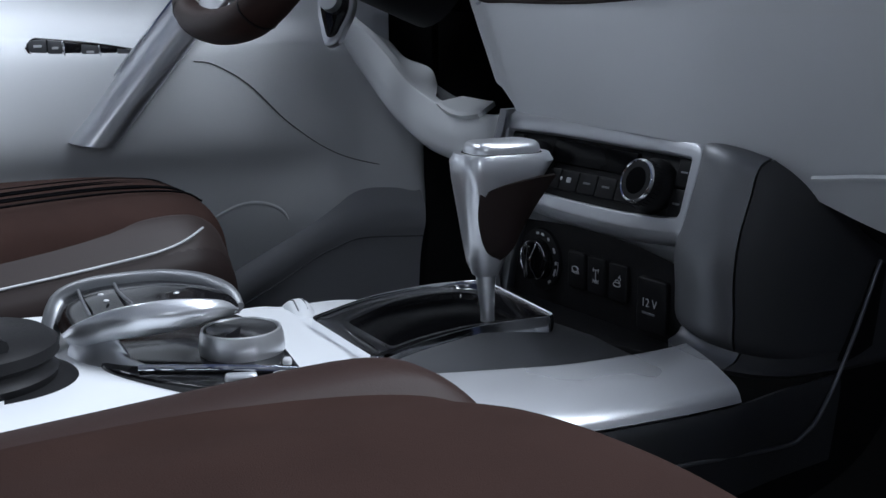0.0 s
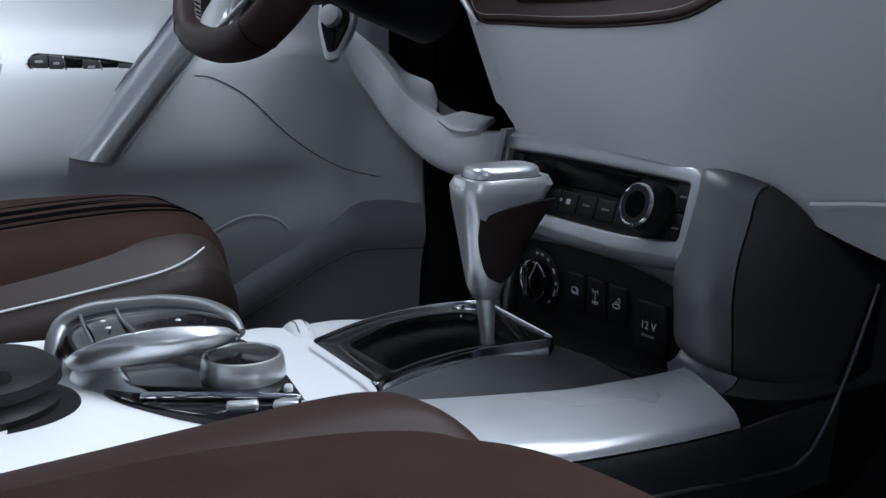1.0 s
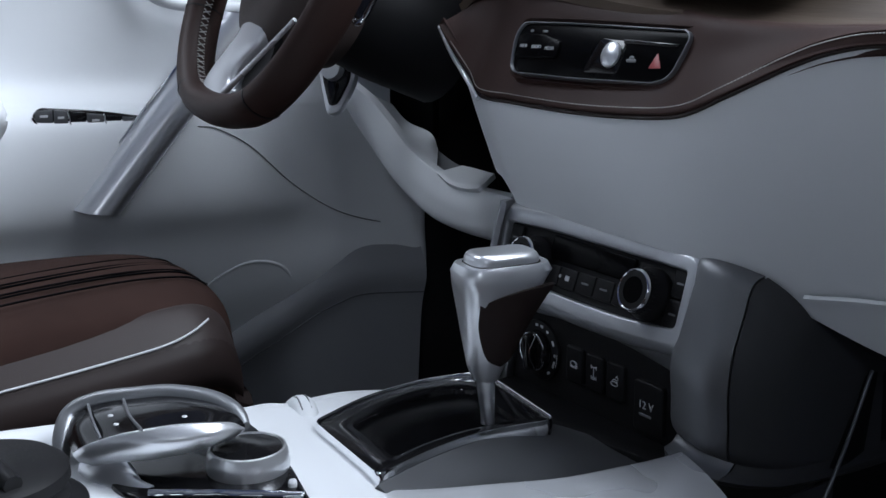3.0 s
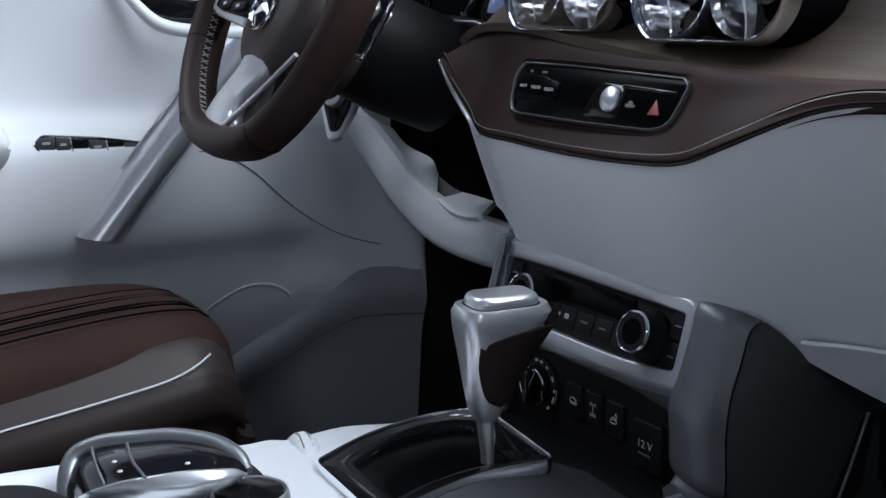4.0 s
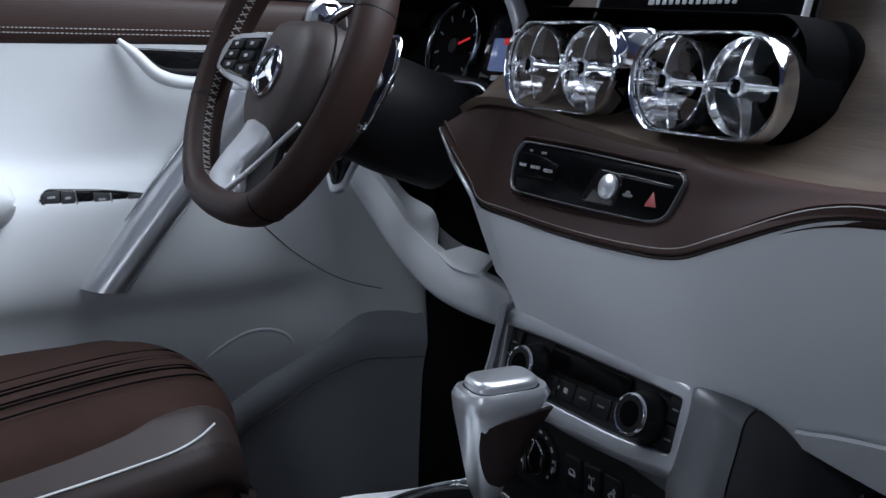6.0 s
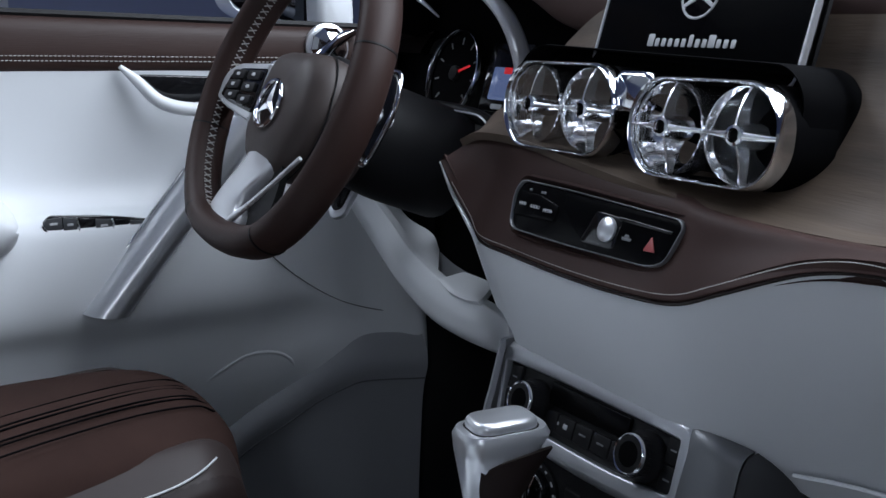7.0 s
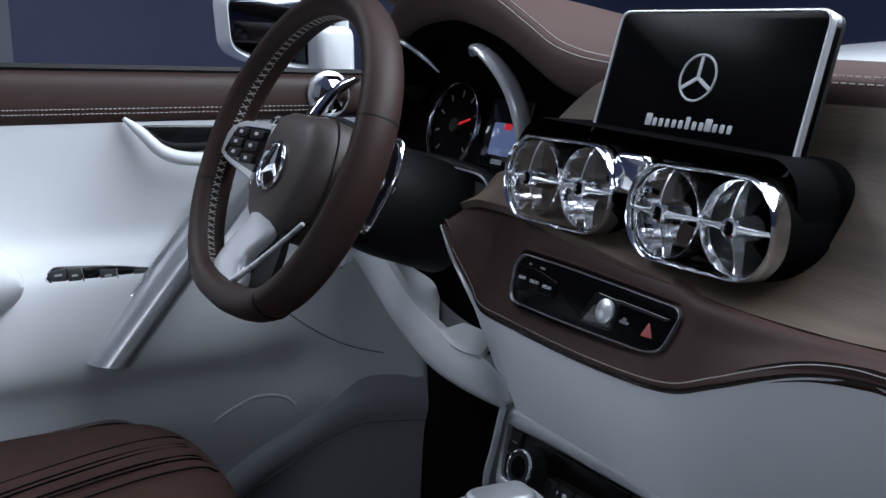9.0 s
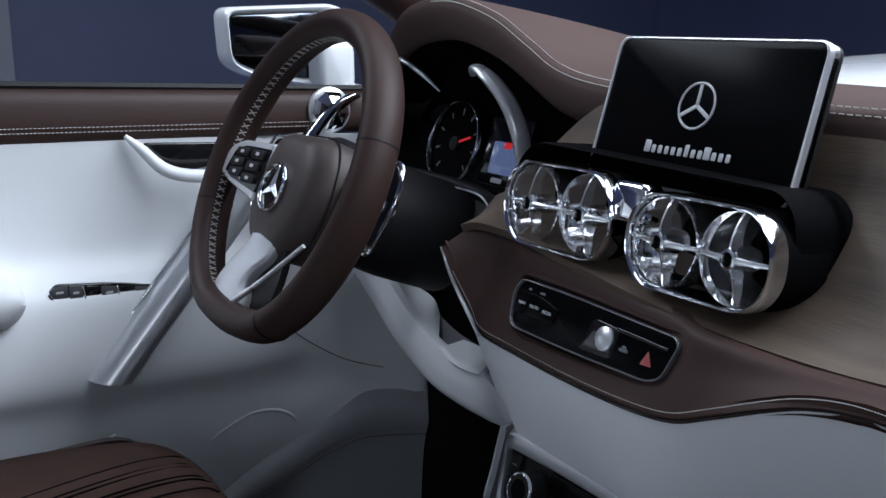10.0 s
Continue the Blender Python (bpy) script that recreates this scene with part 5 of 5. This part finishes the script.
# ---- display ----
disp = thing("display_screen", "free-standing black display showing a plain emblem, in a silver frame", "display")
sm = face(0.018, 0.649, 0.843, 18.3)
so = oblong(0.232, 0.132, 0.012, 0, 0, 6)
part("housing", plate(so, sm @ pose(0, 0, -0.014), 0.013, 0.003), BLACK, disp)
part("frame", ring_plate(so, oblong(0.226, 0.126, 0.010, 0, 0, 6), sm @ pose(0, 0, -0.010), 0.0125, 0.0015), ALU, disp, "satin silver edge")
glass = part("glass", plate(oblong(0.2265, 0.1265, 0.010, 0, 0, 6), sm @ pose(0, 0, -0.003), 0.004, 0.0005), PANEL, disp)
part("emblem_ring", tube([sm @ Vector((-0.002 + 0.0195 * math.cos(a), 0.008 + 0.0195 * math.sin(a), 0.0014)) for a in np.linspace(0, 2 * math.pi, 24, endpoint=False)], 0.0011, 6, 48, True), PRINT, glass, "plain pale ring on the screen")
for a in (90, 210, 330):
    part("emblem_bar", block(0.0185, 0.0035, 0.0006, sm @ pose(-0.002, 0.008, 0.001, 0, 0, a) @ pose(0.0095, 0, 0), 0.0012, 0.0002, 2), PRINT, glass)
for i in range(13):
    tall = 0.0105 if i in (0, 6, 9) else 0.007
    part("print_bar", block(0.0072 if i in (0, 9) else 0.0046, tall, 0.0006, sm @ pose(-0.046 + i * 0.0077, -0.0355 + tall / 2, 0.001), 0.0012, 0.0002, 2), PRINT, glass)
part("stand", block(0.08, 0.05, 0.03, sm @ pose(0, -0.075, -0.04), 0.01), BLACK, disp)

# ---- seats ----


def seat(cx, mirror, drop=0.0, back=0.0, tuck=0.0, lift=0.0):
    s = thing("bucket_seat", "brown suede and leather seat cushion with pleats and a pale piping", "car seat", "", "front seats")
    f = lambda x, y, z: (cx + x * mirror, y - back, z + lift - drop * min(1.0, max(0.0, (0.2 - abs(x)) / 0.06)))
    top = []
    for y, zt, k in ((-0.45, 0.455, 1.0), (-0.2, 0.457, 1.0), (0.0, 0.459, 1.0), (0.14, 0.461, 1.0), (0.24, 0.460, 0.99), (0.30, 0.457, 0.97), (0.335, 0.450, 0.93), (0.360, 0.433, 0.89), (0.372, 0.40, 0.86), (0.366, 0.34, 0.84)):
        top.append([f(x * k, y - max(0, abs(x) - 0.08) * 0.22, zt + dz) for x, dz in ((-0.20, -0.05), (-0.185, -0.040), (-0.15, -0.028), (-0.09, -0.010), (0.0, 0.0), (0.09, -0.003), (0.14, -0.010), (0.168, -0.024), (0.180, -0.06), (0.182, -0.11))])
    part("cushion", sheet(top, 50, 60, 0.02, mirror > 0), SUEDE, s, "brown suede centre with pleats")
    for x in (-0.016, 0.008, 0.018, 0.044, 0.054, 0.080) if tuck == 0 else ():
        part("pleat", tube([f(x + 0.105, -0.15, 0.4560), f(x + 0.075, 0.05, 0.4590), f(x + 0.040, 0.18, 0.4610), f(x + 0.016, 0.27, 0.4590), f(x + 0.004, 0.328, 0.4520), f(x, 0.350, 0.4405)], 0.0011, 8, 40), INK, s)
    sag = lambda y: 0.007 + 0.022 * min(1.0, (0.40 - y) / 0.4) if tuck == 0 else 0.0
    for side, zt in ((1, 0.0), (-1, -0.014)):
        bol = []
        for y, zc, k in ((-0.45, 0.44, 1.0), (-0.2, 0.432, 1.0), (0.0, 0.43, 1.0), (0.14, 0.432, 1.0), (0.24, 0.436, 0.99), (0.295, 0.438, 0.97), (0.320, 0.434, 0.93), (0.338, 0.422, 0.89), (0.347, 0.405, 0.855), (0.346, 0.385, 0.83)):
            bol.append([f(side * x * k + (0.0 if side > 0 else -0.01), y, zc + dz + zt - sag(y) * w) for x, dz, w in ((0.150, 0.004, 0.0), (0.160, 0.007, 0.2), (0.172, 0.004, 0.5), (0.184, -0.002, 0.85), (0.193, -0.009, 1.0))])
        part("bolster", sheet(bol, 30, 30, 0.01, (mirror > 0) == (side > 0)), BOLSTER if tuck == 0 else HIDE, s, "grey-brown leather side bolster")
        skirt = []
        for y, zc, k in ((-0.45, 0.44, 1.0), (0.0, 0.43, 1.0), (0.14, 0.432, 1.0), (0.24, 0.436, 0.99), (0.295, 0.438, 0.97), (0.320, 0.434, 0.93), (0.338, 0.422, 0.89), (0.347, 0.405, 0.855), (0.346, 0.385, 0.83)):
            skirt.append([f(side * x * k + (0.0 if side > 0 else -0.01), y, zc + dz + zt - sag(y)) for x, dz in ((0.192, -0.008), (0.201, -0.018), (0.204, -0.032), (0.200, -0.045), (0.188, -0.056))])
        # near-black here puts the shade beside the console into the brown leather
        part("side_skirt", sheet(skirt, 30, 20, 0.01, (mirror > 0) == (side > 0)), INSET, s, "brown leather side, darkened for the shade towards the console")
        part("piping", tube([f(side * x + (0.0 if side > 0 else -0.01), y, z + zt - tuck - sag(y)) for x, y, z in ((0.193, -0.45, 0.434), (0.193, 0.0, 0.424), (0.193, 0.14, 0.427), (0.1915, 0.24, 0.4315), (0.1890, 0.275, 0.4340), (0.1850, 0.298, 0.4390), (0.180, 0.315, 0.4460))], 0.0011, 8, 50), PRINT, s, "pale piping")
    part("seat_base", plate(rounded([(-0.19, 0.0), (0.19, 0.0), (0.195, 0.35), (-0.195, 0.35)], 0.02), pose(cx, 0.29 - back, 0, 90), 0.62, 0.02), GREY, s, "grey plastic seat base")
    return s


seat(-0.430, 1)
seat(0.385, -1, 0.030, 0.055, 0.022, 0.026)

# ---- outside ----
mirror = thing("wing_mirror", "white door mirror with a dark glass outside the window", "wing mirror")
mo = rounded([(0.625, 0.94), (0.82, 0.945), (0.85, 0.93), (0.85, 0.82), (0.79, 0.805), (0.67, 0.828), (0.63, 0.85)], [0.02, 0.03, 0.03, 0.03, 0.03, 0.03, 0.02], 5)
mc = (0.735, 0.88)
mi = [((p[0] - mc[0]) * 0.84 + mc[0] - 0.006, (p[1] - mc[1]) * 0.80 + mc[1]) for p in mo]
MM = Matrix(((0, 0, 1, -1.0), (1, 0, 0, 0), (0, 1, 0, 0), (0, 0, 0, 1)))
part("shell", ring_plate(mo, mi, MM @ pose(0, 0, -0.04), 0.05, 0.012, 0.006), PAINT, mirror, "white painted shell")
part("mirror_glass", plate(mi, MM @ pose(0, 0, -0.035), 0.03, 0.002), DARK_MIRROR, mirror, "mirror glass, darkened to look as if reflecting the dark studio")
part("foot", block(0.065, 0.115, 0.05, Matrix(((0, 0, 1, -1.0), (1, 0, 0, 0.805), (0, 1, 0, 0.828), (0, 0, 0, 1))), 0.02, 0.012), PAINT, mirror)
part("arm", tube([(-0.985, 0.83, 0.80), (-0.88, 0.815, 0.795), (-0.775, 0.80, 0.79)], 0.018, 10, 12), PAINT, mirror)
hood = thing("car_hood", "white painted bonnet beyond the windscreen", "car hood")
part("hood_skin", sheet([[(x, y, z - abs(x) ** 2 * 0.06) for x in (-0.85, -0.5, 0.0, 0.5, 0.85)] for y, z in ((1.30, 0.79), (1.45, 0.845), (1.8, 0.868), (2.2, 0.86), (2.5, 0.80))], 20, 30, 0.01, True), PAINT, hood)
part("cowl", sheet([[(x, y, z - abs(x) ** 2 * 0.05) for x in (-0.85, -0.5, 0.0, 0.5, 0.85)] for y, z in ((1.05, 0.80), (1.2, 0.80), (1.34, 0.80))], 10, 20, 0.01, True), BLACK, hood, "black scuttle under the windscreen")
pillar = thing("a_pillar", "dark brown windscreen pillar", "pillar")
part("pillar_trim", tube([(-0.755, 1.0, 0.80), (-0.745, 0.90, 0.90), (-0.72, 0.70, 1.02), (-0.66, 0.35, 1.20)], [0.055, 0.05, 0.045, 0.04], 14, 30), BROWN, pillar)
